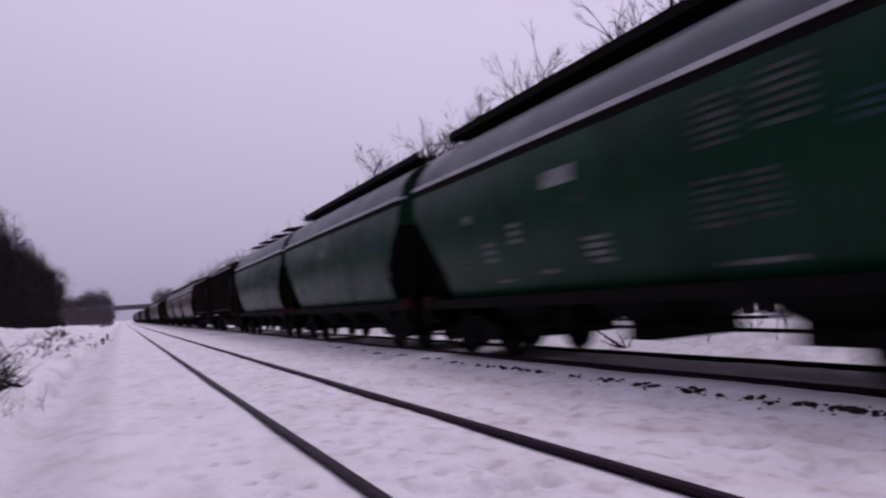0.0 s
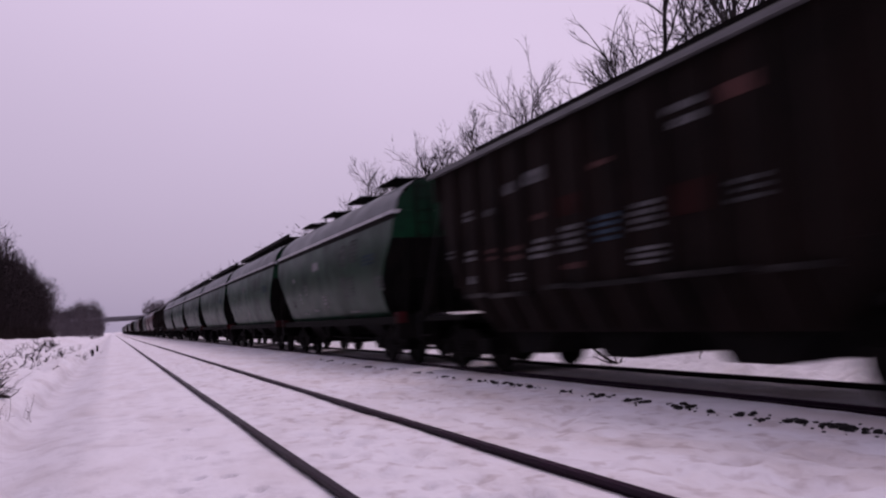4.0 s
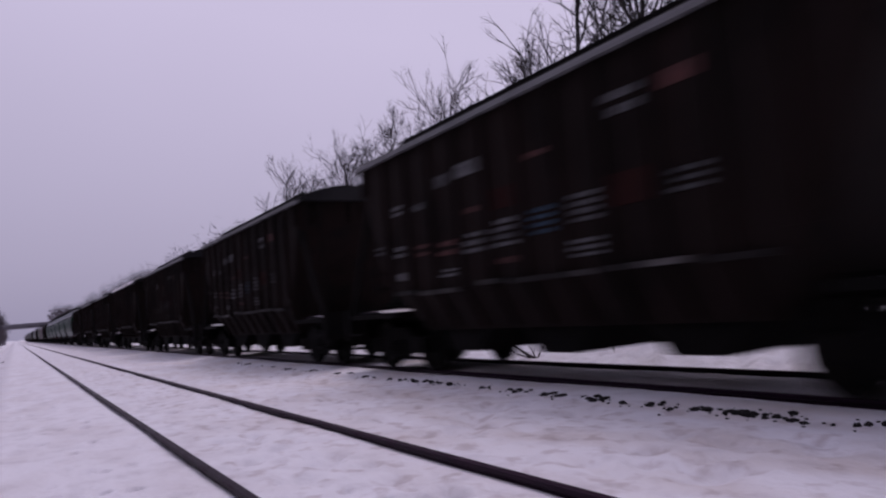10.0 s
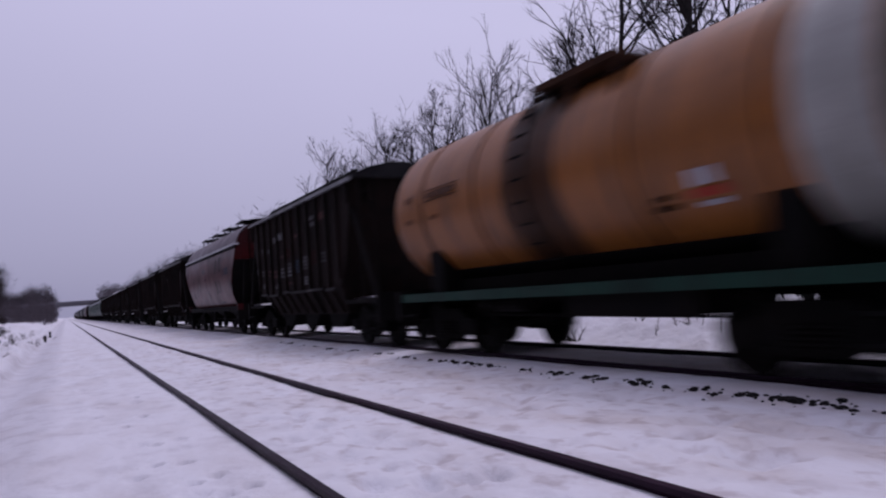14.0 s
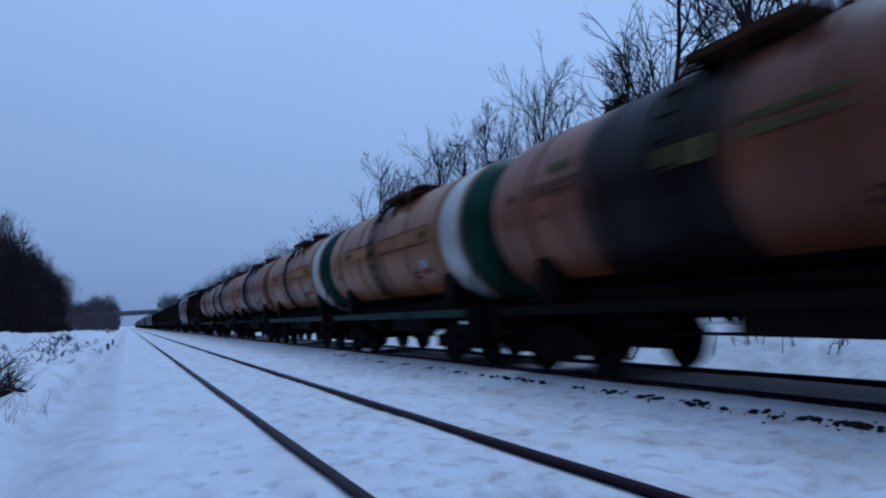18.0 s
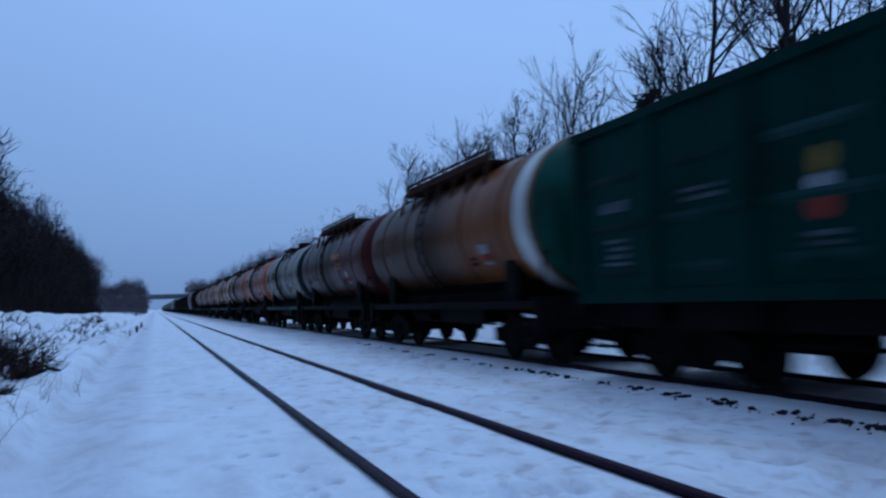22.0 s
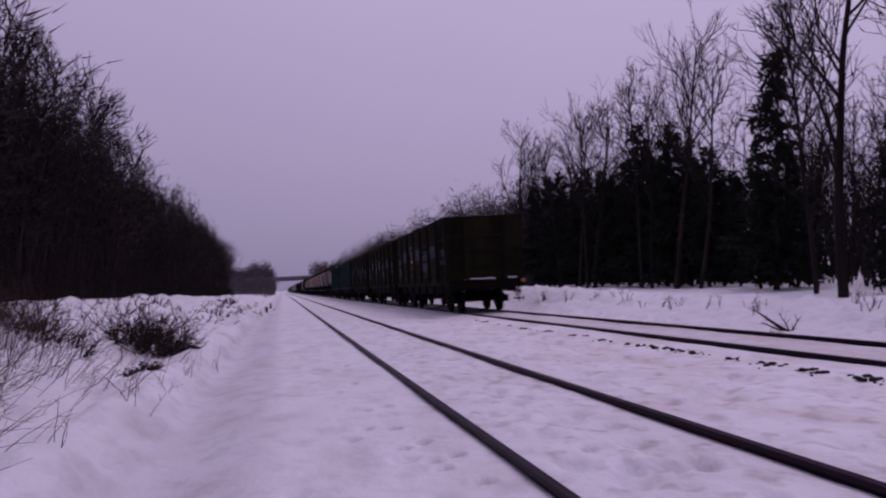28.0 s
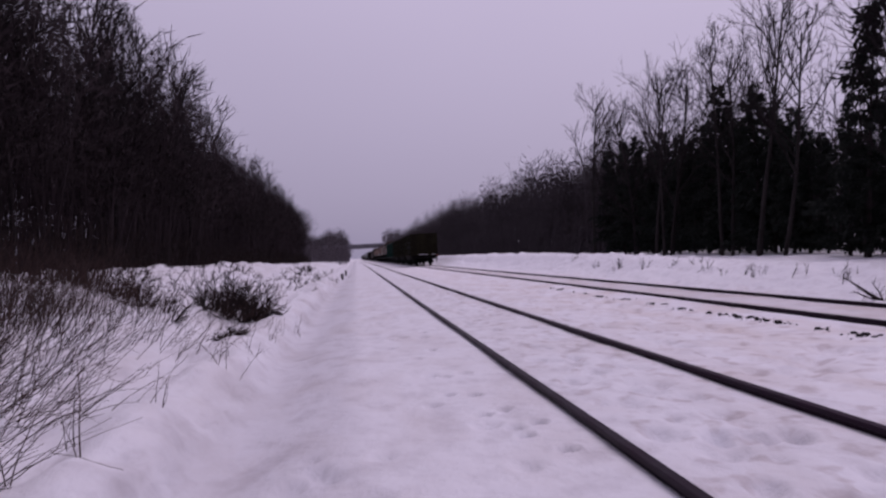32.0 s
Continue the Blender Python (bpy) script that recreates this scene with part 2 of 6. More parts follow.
def snow_material():
    m, n, l, b = material("snow", 0.75)
    pos = n.new("ShaderNodeNewGeometry").outputs["Position"]
    s = n.new("ShaderNodeSeparateXYZ")
    l.new(pos, s.inputs[0])
    big = noise_node(n, l, scaled(n, l, pos, (1.0, 0.45, 1.0)), 1.1, 5, 0.6)
    mid = noise_node(n, l, scaled(n, l, pos, (1.0, 0.8, 1.0)), 3.2, 4, 0.55)
    grain = noise_node(n, l, pos, 70, 3)
    band = n.new("ShaderNodeMapRange")
    band.inputs["From Min"].default_value, band.inputs["From Max"].default_value = 2.2, 5.0
    l.new(s.outputs["X"], band.inputs["Value"])
    stain = mix_node(n, l, ramp_node(n, l, big, 0.42, 0.68), (0.77, 0.765, 0.81), (0.65, 0.60, 0.595))
    clean = mix_node(n, l, ramp_node(n, l, big, 0.45, 0.75), (0.72, 0.72, 0.765), (0.60, 0.575, 0.595))
    bank = n.new("ShaderNodeMapRange")
    bank.inputs["From Min"].default_value, bank.inputs["From Max"].default_value = 8.8, 10.2
    l.new(s.outputs["X"], bank.inputs["Value"])
    col = mix_node(n, l, band.outputs[0], clean, stain)
    col = mix_node(n, l, bank.outputs[0], col, (0.76, 0.76, 0.80))
    col = mix_node(n, l, 0.5, col, ramp_node(n, l, mid, 0.32, 0.5, (0.72, 0.70, 0.71, 1), (1, 1, 1, 1)), "MULTIPLY")
    # packed grey snow of the footpath, and dirt trodden in between the near rails
    def strip(x0, x1, soft):
        rise, fall = n.new("ShaderNodeMapRange"), n.new("ShaderNodeMapRange")
        for k, a, e in ((rise, x0, x0 + soft), (fall, x1, x1 - soft)):
            k.inputs["From Min"].default_value, k.inputs["From Max"].default_value = a, e
            l.new(edge.outputs[0], k.inputs["Value"])
        both = n.new("ShaderNodeMath")
        both.operation = "MULTIPLY"
        l.new(rise.outputs[0], both.inputs[0])
        l.new(fall.outputs[0], both.inputs[1])
        return both.outputs[0]
    edge = n.new("ShaderNodeMath")
    edge.operation = "MULTIPLY_ADD"
    l.new(big, edge.inputs[0])
    edge.inputs[1].default_value = 0.7
    l.new(s.outputs["X"], edge.inputs[2])
    col = mix_node(n, l, strip(-1.10, 0.22, 0.25), col, mix_node(n, l, 1.0, col, (0.86, 0.855, 0.865), "MULTIPLY"))
    # shade under the train, put into the snow colour between the far rails
    col = mix_node(n, l, strip(7.2, 9.0, 0.25), col, mix_node(n, l, 1.0, col, (0.86, 0.84, 0.83), "MULTIPLY"))
    tread = noise_node(n, l, scaled(n, l, pos, (1.0, 0.8, 0.2)), 4.2, 3, 0.5)
    spots = n.new("ShaderNodeMath")
    spots.operation = "MULTIPLY"
    l.new(ramp_node(n, l, tread, 0.54, 0.66), spots.inputs[0])
    l.new(strip(1.75, 6.6, 0.3), spots.inputs[1])
    col = mix_node(n, l, spots.outputs[0], col, mix_node(n, l, 1.0, col, (0.78, 0.74, 0.73), "MULTIPLY"))
    l.new(col, b.inputs["Base Color"])
    b.inputs["Specular IOR Level"].default_value = 0.25
    add = n.new("ShaderNodeMath")
    add.operation = "MULTIPLY_ADD"
    l.new(grain, add.inputs[0])
    add.inputs[1].default_value = 0.05
    l.new(mid, add.inputs[2])
    bump_node(n, l, b, add.outputs[0], 0.5, 0.12)
    return m


M = {}
M["snow"] = snow_material()
M["rail"] = surface("rail_steel", (0.0150, 0.0058, 0.0140), (0.024, 0.010, 0.021), 0.46, 0.0, 3, 60, 0.3, 0.004, gloss=0.07)
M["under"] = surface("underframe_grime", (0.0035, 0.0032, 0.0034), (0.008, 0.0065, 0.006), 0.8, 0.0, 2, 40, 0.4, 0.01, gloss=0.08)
M["wheel"] = surface("wheel_steel", (0.004, 0.0036, 0.0036), (0.010, 0.008, 0.007), 0.7, 0.1, 4, 50, 0.3, 0.005, gloss=0.1)
M["green"] = wagon_paint("green_hopper_paint", (0.0032, 0.037, 0.017), (0.0042, 0.015, 0.0095), 0.28, gloss=0.10, dull=0.3)
M["green_dark"] = wagon_paint("green_gondola_paint", (0.0030, 0.023, 0.018), (0.0036, 0.011, 0.009), 0.6, gloss=0.1)
M["red"] = wagon_paint("red_hopper_paint", (0.060, 0.0062, 0.007), (0.025, 0.006, 0.006), 0.26, gloss=0.18, dull=0.28)
M["brown"] = wagon_paint("brown_wagon_paint", (0.0120, 0.0070, 0.0060), (0.0062, 0.0050, 0.0046), 0.65, gloss=0.08)
M["olive"] = wagon_paint("olive_brown_gondola_paint", (0.0145, 0.0130, 0.0075), (0.0085, 0.0070, 0.0050), 0.75, gloss=0.05)
M["roof"] = surface("sooty_wagon_roof", (0.009, 0.009, 0.010), (0.024, 0.023, 0.024), 0.8, 0.0, 0.5, 30, 0.2, 0.01, gloss=0.06, vary=0.6)
# hopper roofs: the sky's reflection is put into the paint as lighter grey-violet
M["roof_green"] = wagon_paint("sky_sheen_green_roof", (0.036, 0.050, 0.060), (0.027, 0.034, 0.040), 0.28, gloss=0.32)
M["roof_red"] = wagon_paint("sky_sheen_red_roof", (0.062, 0.032, 0.045), (0.042, 0.026, 0.034), 0.3, gloss=0.22)
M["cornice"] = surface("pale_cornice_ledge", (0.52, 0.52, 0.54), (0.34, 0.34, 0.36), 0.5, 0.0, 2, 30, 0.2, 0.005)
# ridge colours hold dust and the lit upper edges
M["crease"] = surface("dusty_lit_green_ridge", (0.020, 0.040, 0.038), (0.006, 0.020, 0.017), 0.8, 0, 1.3, 30, 0.2, 0.005, gloss=0.08, vary=0.5)
M["crease_olive"] = surface("dusty_olive_ridge", (0.013, 0.0125, 0.011), (0.005, 0.0046, 0.0042), 0.8, 0, 1.3, 30, 0.2, 0.005, gloss=0.08, vary=0.5)
M["stencil"] = surface("white_stencil", (0.22, 0.22, 0.225), (0.06, 0.06, 0.062), 0.7, 0, 4, 40, 0.1, 0.002)
M["lamp_red"] = surface("pale_red_tail_marker", (0.42, 0.17, 0.13), (0.30, 0.12, 0.10), 0.5, 0, 5, 40, 0.1, 0.002)
M["dim"] = surface("dim_stencil", (0.11, 0.12, 0.145), (0.012, 0.012, 0.013), 0.8, 0, 5, 40, 0.1, 0.002, gloss=0.06)
M["oxide"] = surface("dull_oxide_patch", (0.026, 0.0085, 0.0075), (0.016, 0.007, 0.006), 0.8, 0, 3, 40, 0.1, 0.002, gloss=0.06)
M["faint"] = surface("faint_stencil", (0.075, 0.076, 0.08), (0.022, 0.022, 0.023), 0.7, 0, 5, 40, 0.1, 0.002)
M["trim"] = surface("pale_cornice", (0.22, 0.22, 0.23), (0.12, 0.12, 0.125), 0.5, 0.1, 3, 30, 0.2, 0.005)
M["worn"] = surface("worn_rail_edge", (0.006, 0.0045, 0.0045), (0.10, 0.094, 0.092), 0.6, 0.1, 0.9, 30, 0.2, 0.005, lo=0.54, hi=0.66)
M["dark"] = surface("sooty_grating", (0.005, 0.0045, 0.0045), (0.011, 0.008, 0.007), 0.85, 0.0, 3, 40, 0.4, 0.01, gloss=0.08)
M["rustwalk"] = surface("rusty_walkway", (0.060, 0.026, 0.013), (0.018, 0.010, 0.008), 0.85, 0.0, 3, 40, 0.4, 0.01, gloss=0.1)
M["sill_green"] = wagon_paint("green_sill_paint", (0.004, 0.030, 0.019), (0.005, 0.014, 0.010), 0.5)
M["bright"] = surface("white_emblem", (0.42, 0.43, 0.47), (0.28, 0.29, 0.33), 0.7, 0, 5, 40, 0.1, 0.002)
M["white"] = surface("worn_white_stencil", (0.15, 0.15, 0.157), (0.035, 0.035, 0.037), 0.7, 0, 5, 40, 0.1, 0.002)
M["pink"] = surface("faded_red_stencil", (0.09, 0.035, 0.033), (0.05, 0.022, 0.02), 0.7, 0, 6, 40, 0.1, 0.002)
M["yellow"] = surface("yellow_emblem", (0.17, 0.12, 0.02), (0.11, 0.08, 0.02), 0.7, 0, 6, 40, 0.1, 0.002)
M["blue"] = surface("blue_stencil", (0.040, 0.075, 0.115), (0.013, 0.024, 0.036), 0.7, 0, 6, 40, 0.1, 0.002)
M["vermilion"] = surface("vermilion_stencil", (0.30, 0.036, 0.02), (0.18, 0.03, 0.022), 0.7, 0, 6, 40, 0.1, 0.002)
M["script"] = surface("brown_stencil", (0.075, 0.034, 0.020), (0.14, 0.065, 0.035), 0.7, 0, 6, 40, 0.1, 0.002)
M["lime"] = surface("greenish_yellow_stencil", (0.10, 0.095, 0.026), (0.05, 0.042, 0.018), 0.7, 0, 3, 40, 0.1, 0.002)
M["teal"] = surface("dull_blue_paint_patch", (0.012, 0.030, 0.045), (0.006, 0.014, 0.020), 0.6, 0, 2.5, 30, 0.1, 0.003, gloss=0.15)
M["lever"] = surface("dull_red_lever_paint", (0.045, 0.006, 0.007), (0.025, 0.006, 0.006), 0.6, 0, 3, 30, 0.1, 0.004, gloss=0.1)
M["coal"] = surface("dark_load", (0.005, 0.005, 0.005), (0.011, 0.010, 0.009), 0.9, 0, 4, 30, 0.6, 0.05, gloss=0.1)
M["bark"] = surface("dark_bark", (0.018, 0.014, 0.015), (0.036, 0.029, 0.029), 0.9, 0, 2, 25, 0.6, 0.02, (1, 1, 0.25), gloss=0.1)
M["birch"] = surface("grey_bark", (0.028, 0.0235, 0.0235), (0.014, 0.0115, 0.0115), 0.9, 0, 2, 25, 0.5, 0.02, (1, 1, 0.3), gloss=0.1)
M["twig"] = surface("bare_twigs", (0.011, 0.0085, 0.009), (0.021, 0.016, 0.017), 0.9, 0, 1, 20, 0.2, 0.01, gloss=0.1)
M["brush"] = surface("slope_wood_stems", (0.021, 0.015, 0.0165), (0.037, 0.028, 0.030), 0.9, 0, 0.3, 20, 0.2, 0.01, gloss=0.1)
M["stems"] = surface("deep_wood_stems", (0.020, 0.015, 0.017), (0.040, 0.031, 0.033), 0.9, 0, 0.3, 20, 0.2, 0.01, gloss=0.1)
# Far twigs get paler with distance: haze put into their base colour.
M["twig_far"] = surface("hazed_far_twigs", (0.080, 0.068, 0.078), (0.12, 0.105, 0.115), 0.95, 0, 0.2, 3, 0.2, 0.05)
M["twig_haze"] = surface("hazed_far_brush", (0.055, 0.046, 0.053), (0.080, 0.068, 0.076), 0.95, 0, 0.2, 3, 0.2, 0.05)
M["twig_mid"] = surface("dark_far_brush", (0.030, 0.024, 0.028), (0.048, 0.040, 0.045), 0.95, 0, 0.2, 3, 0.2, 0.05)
M["needles"] = surface("spruce_needles", (0.011, 0.0145, 0.0125), (0.024, 0.028, 0.023), 0.9, 0, 1.5, 20, 0.3, 0.02, gloss=0.1)
M["stone"] = surface("dark_ballast", (0.010, 0.009, 0.010), (0.028, 0.024, 0.024), 0.85, 0, 6, 40, 0.5, 0.01)
M["straw"] = surface("dry_grass", (0.050, 0.030, 0.026), (0.024, 0.015, 0.014), 0.9, 0, 1, 20, 0.2, 0.005)
M["bush"] = surface("dark_brush", (0.013, 0.008, 0.008), (0.030, 0.018, 0.016), 0.9, 0, 1, 20, 0.2, 0.005)
M["concrete"] = surface("bridge_concrete", (0.20, 0.19, 0.21), (0.15, 0.14, 0.16), 0.9, 0, 0.3, 6, 0.2, 0.02)
T_PAINT = {}
T_PAINT["olive"] = surface("olive_panel", (0.085, 0.062, 0.014), (0.045, 0.034, 0.012), 0.7, 0, 3, 30, 0.1, 0.004)
T_PAINT["tan"] = tank_paint("tan_tank_paint", (0.264, 0.0944, 0.0168), (0.112, 0.044, 0.0144), 0.8, 0.3, 0.75)
T_PAINT["cream"] = tank_paint("cream_tank_paint", (0.270, 0.106, 0.030), (0.128, 0.0576, 0.02), 0.35, 0.4, 0.6)
T_PAINT["rose"] = tank_paint("rose_brown_tank_paint", (0.2, 0.0896, 0.0496), (0.084, 0.0384, 0.0248), 0.95, 0.7, 1.15, rear=(0.208, 0.0769, 0.0198), seam=-2.2)
T_PAINT["spilt"] = tank_paint("spill_blackened_tank_paint", (0.215, 0.074, 0.031), (0.09, 0.034, 0.018), 0.98, 0.9, 1.6, rear=(0.13, 0.043, 0.017), seam=-1.0, gloss=0.28)
T_PAINT["orange"] = tank_paint("orange_tank_paint", (0.216, 0.0608, 0.0192), (0.096, 0.0304, 0.0136), 0.9, 0.7, 1.0, rear=(0.201, 0.0554, 0.0138), seam=-2.4)
T_PAINT["grey"] = tank_paint("dirty_white_tank_paint", (0.172, 0.148, 0.12), (0.068, 0.0464, 0.0336), 0.6, 0.5, 0.75, rear=(0.216, 0.204, 0.152), seam=-3.2, mottle=0.52)
# maroon and ochre: weaker sky sheen on the front half is painted in
T_PAINT["maroon"] = tank_paint("maroon_tank_paint", (0.056, 0.0085, 0.0085), (0.034, 0.0125, 0.006), 0.5, 0.5, 0.9, 0.9, 1.6, -1, gloss=0.15)
T_PAINT["ochre"] = tank_paint("ochre_tank_paint", (0.17, 0.066, 0.018), (0.075, 0.031, 0.012), 0.3, 0.2, 0.6, 0.85, 1.4, -1, gloss=0.1)
T_PAINT["ring"] = surface("white_end_band", (0.46, 0.46, 0.43), (0.30, 0.30, 0.275), 0.4, 0, 1.5, 30, 0.2, 0.01, gloss=0.5)
T_PAINT["band"] = surface("yellow_ochre_stripe", (0.29, 0.125, 0.030), (0.20, 0.088, 0.025), 0.5, 0, 1.5, 30, 0.2, 0.004)
T_PAINT["cap_green"] = wagon_paint("green_end_paint", (0.005, 0.048, 0.030), (0.006, 0.022, 0.016), 0.4, gloss=0.25)
T_PAINT["cap_orange"] = wagon_paint("orange_end_paint", (0.42, 0.12, 0.034), (0.22, 0.072, 0.03), 0.4, gloss=0.4)
# browner than the orange ends: shade put into this end's colour
T_PAINT["cap_brown"] = wagon_paint("shaded_brown_end_paint", (0.20, 0.078, 0.032), (0.09, 0.042, 0.024), 0.5)
T_PAINT["cap_teal"] = wagon_paint("dark_teal_end_paint", (0.006, 0.016, 0.020), (0.006, 0.010, 0.012), 0.5)

# ---- mesh builders ----
class Build:
    """Collects plain geometry for one mesh."""

    def __init__(self):
        self.v, self.f = [], []

    def box(self, x0, x1, y0, y1, z0, z1):
        k = len(self.v)
        self.v += [(x, y, z) for z in (z0, z1) for y in (y0, y1) for x in (x0, x1)]
        self.f += [tuple(k + i for i in q) for q in ((0, 2, 3, 1), (4, 5, 7, 6), (0, 1, 5, 4), (2, 6, 7, 3), (0, 4, 6, 2), (1, 3, 7, 5))]
        return self

    def bar(self, a, b, w, h=None):
        """A square bar from a to b."""
        a, b = Vector(a), Vector(b)
        d = (b - a).normalized()
        s = d.cross(Vector((0, 0, 1)))
        s = s.normalized() if s.length > 1e-3 else Vector((1, 0, 0))
        u = s.cross(d)
        h = h or w
        k = len(self.v)
        for p in (a, b):
            self.v += [tuple(p + s * (i * w / 2) + u * (j * h / 2)) for i, j in ((-1, -1), (1, -1), (1, 1), (-1, 1))]
        self.f += [tuple(k + i for i in q) for q in ((3, 2, 1, 0), (4, 5, 6, 7), (0, 1, 5, 4), (1, 2, 6, 5), (2, 3, 7, 6), (3, 0, 4, 7))]
        return self

    def rings(self, sections, closed=True, caps=(True, True)):
        """A skin over rings of equally many points."""
        k, n = len(self.v), len(sections[0])
        for s in sections:
            self.v += [tuple(p) for p in s]
        for i in range(len(sections) - 1):
            for j in range(n if closed else n - 1):
                a, b = k + i * n + j, k + i * n + (j + 1) % n
                self.f.append((a, b, b + n, a + n))
        if closed and caps[0]:
            self.f.append(tuple(k + j for j in reversed(range(n))))
        if closed and caps[1]:
            self.f.append(tuple(k + (len(sections) - 1) * n + j for j in range(n)))
        return self

    def tube(self, points, radii, sides):
        """A tapered limb along points."""
        pts = [Vector(p) for p in points]
        out = []
        for i, p in enumerate(pts):
            d = (pts[min(i + 1, len(pts) - 1)] - pts[max(i - 1, 0)]).normalized()
            s = d.cross(Vector((0.31, 0.17, 0.93)))
            s = s.normalized() if s.length > 1e-3 else Vector((1, 0, 0))
            u = d.cross(s)
            out.append([p + (s * math.cos(6.2832 * j / sides) + u * math.sin(6.2832 * j / sides)) * radii[i] for j in range(sides)])
        return self.rings(out, True, (False, True))

    def wheel(self, cx, profile, sides=28):
        """A body turned about the x axis through (0, 0, 0); profile: (x, r)."""
        return self.rings([[(cx + x, r * math.cos(6.2832 * j / sides), r * math.sin(6.2832 * j / sides)) for j in range(sides)] for x, r in profile])

    def mesh(self, name, mat, smooth=0):
        me = bpy.data.meshes.new(name)
        me.from_pydata(self.v, [], self.f)
        me.materials.append(mat)
        if smooth:
            me.polygons.foreach_set("use_smooth", [True] * len(me.polygons))
            me.set_sharp_from_angle(angle=radians(smooth))
        me.update()
        return me


def part(name, data, parent, label="", at=(0, 0, 0)):
    """One mesh object under a thing or under a part."""
    ob = new(name, data)
    ob.parent = parent
    ob.location = at
    return tagged(ob, label) if label else ob


def empty_thing(name, label, category, group="", at=(0, 0, 0)):
    ob = new(name)
    ob.location = at
    ob.empty_display_size = 0.3
    return tagged(ob, label, category, group)


def step(a, b, x):
    s = min(max((x - a) / (b - a), 0.0), 1.0)
    return s * s * (3 - 2 * s)


# ---- plan: z = 0 is the top of the rails, y runs along the line, x to the right ----
NEAR_X, FAR_X, GAUGE = 2.24, 7.62, 1.595
SPEED = 14.25


# ---- ground: one snow sheet ----
PRINTS = []
prng = random.Random(5)
for px, py in ((0.72, 7.7), (0.62, 6.7), (0.85, 6.55), (0.78, 5.75), (0.98, 5.9), (0.95, 5.0), (1.12, 5.35), (1.13, 4.6), (0.55, 9.2), (0.8, 9.9), (0.35, 11.5), (0.9, 12.2)):
    PRINTS.append((px, py, 0.062, 0.17))
for i in range(120):
    PRINTS.append((prng.uniform(1.78, 2.70), 3.2 + 26 * prng.random() ** 1.5, prng.uniform(0.06, 0.15), prng.uniform(0.03, 0.075)))
for i in range(120):
    PRINTS.append((prng.uniform(3.55, 5.6), 3.5 + 22 * prng.random() ** 1.4, prng.uniform(0.10, 0.22), prng.uniform(0.05, 0.10)))
for i in range(22):
    PRINTS.append((prng.uniform(-0.6, 1.0), 4 + 22 * prng.random() ** 1.3, prng.uniform(0.07, 0.12), prng.uniform(0.06, 0.10)))


def ground_z(x, y):
    z = -0.062
    far = 1 / (1 + max(y - 40, 0) / 40)
    # the slope that climbs from the path to the wood
    z += 1.22 * step(-1.25, -6.3, x) * (0.6 + 0.4 * far if y > 40 else 1) - 0.09 * math.exp(-((x + 1.05) / 0.4) ** 2) + 0.20 * math.exp(-((x + 1.65) / 0.32) ** 2)
    # the cut edge where the path meets the slope
    z += 0.09 * step(-1.20, -1.40, x + 0.14 * noise.noise((0.0, y * 0.9, 8.0)) + 0.06 * noise.noise((0.0, y * 3.0, 1.0)))
    # ploughed bank beyond the far track, higher down the line, then the level floor of the wood
    crest = float(np.interp(y, [10, 18, 24, 30, 48, 72], [0.34, 0.38, 0.46, 0.54, 0.66, 0.68])) + 0.08 * noise.noise((0.0, y * 0.22, 3.0))
    z += crest * math.exp(-((x - 11.7) / 1.1) ** 2) - 0.12 * math.exp(-((x - 9.7) / 0.6) ** 2)
    z += float(np.interp(y, [22, 34, 60], [0.10, 0.3, 0.5])) * step(10.6, 12.6, x)
    # sag between the tracks and hollow between the far rails
    z -= 0.05 * math.exp(-((x - 5.2) / 0.8) ** 2)
    for rx in (NEAR_X - 0.7975, NEAR_X + 0.7975, FAR_X - 0.7975, FAR_X + 0.7975):
        z -= 0.012 * math.exp(-((x - rx) / 0.08) ** 2)
    rough = 0.12 if -1.2 < x < 9.6 else 0.32
    z += 0.05 * rough * 3 * noise.noise((x * 0.8, y * 0.45, 1.7)) + 0.035 * rough * 2 * noise.noise((x * 3.1, y * 2.3, 5.1))
    if -6.5 < x < -1.3:
        z += (0.15 + 0.13 * step(18, 26, y)) * noise.noise((x * 1.3, y * 0.7, 9.0)) + 0.08 * noise.noise((x * 3.2, y * 2.2, 2.0))
    if 10 < x < 14:
        z += 0.07 * noise.noise((x * 1.6, y * 1.1, 7.0)) + 0.10 * noise.noise((x * 0.7, y * 2.1, 4.0)) * math.exp(-((x - 11.2) / 0.8) ** 2)
    if 9.6 < x < 15:
        z += 0.11 * noise.noise((x * 2.4, y * 2.4, 1.0)) + 0.10 * abs(noise.noise((x * 3.1, y * 2.6, 3.0))) + 0.06 * noise.noise((x * 5.0, y * 3.5, 6.0)) + 0.10 * max(0, noise.noise((x * 1.1, y * 1.0, 12.0)))
    if x < -6.3:
        z += 0.04 * min(-6.3 - x, 30)
    return z


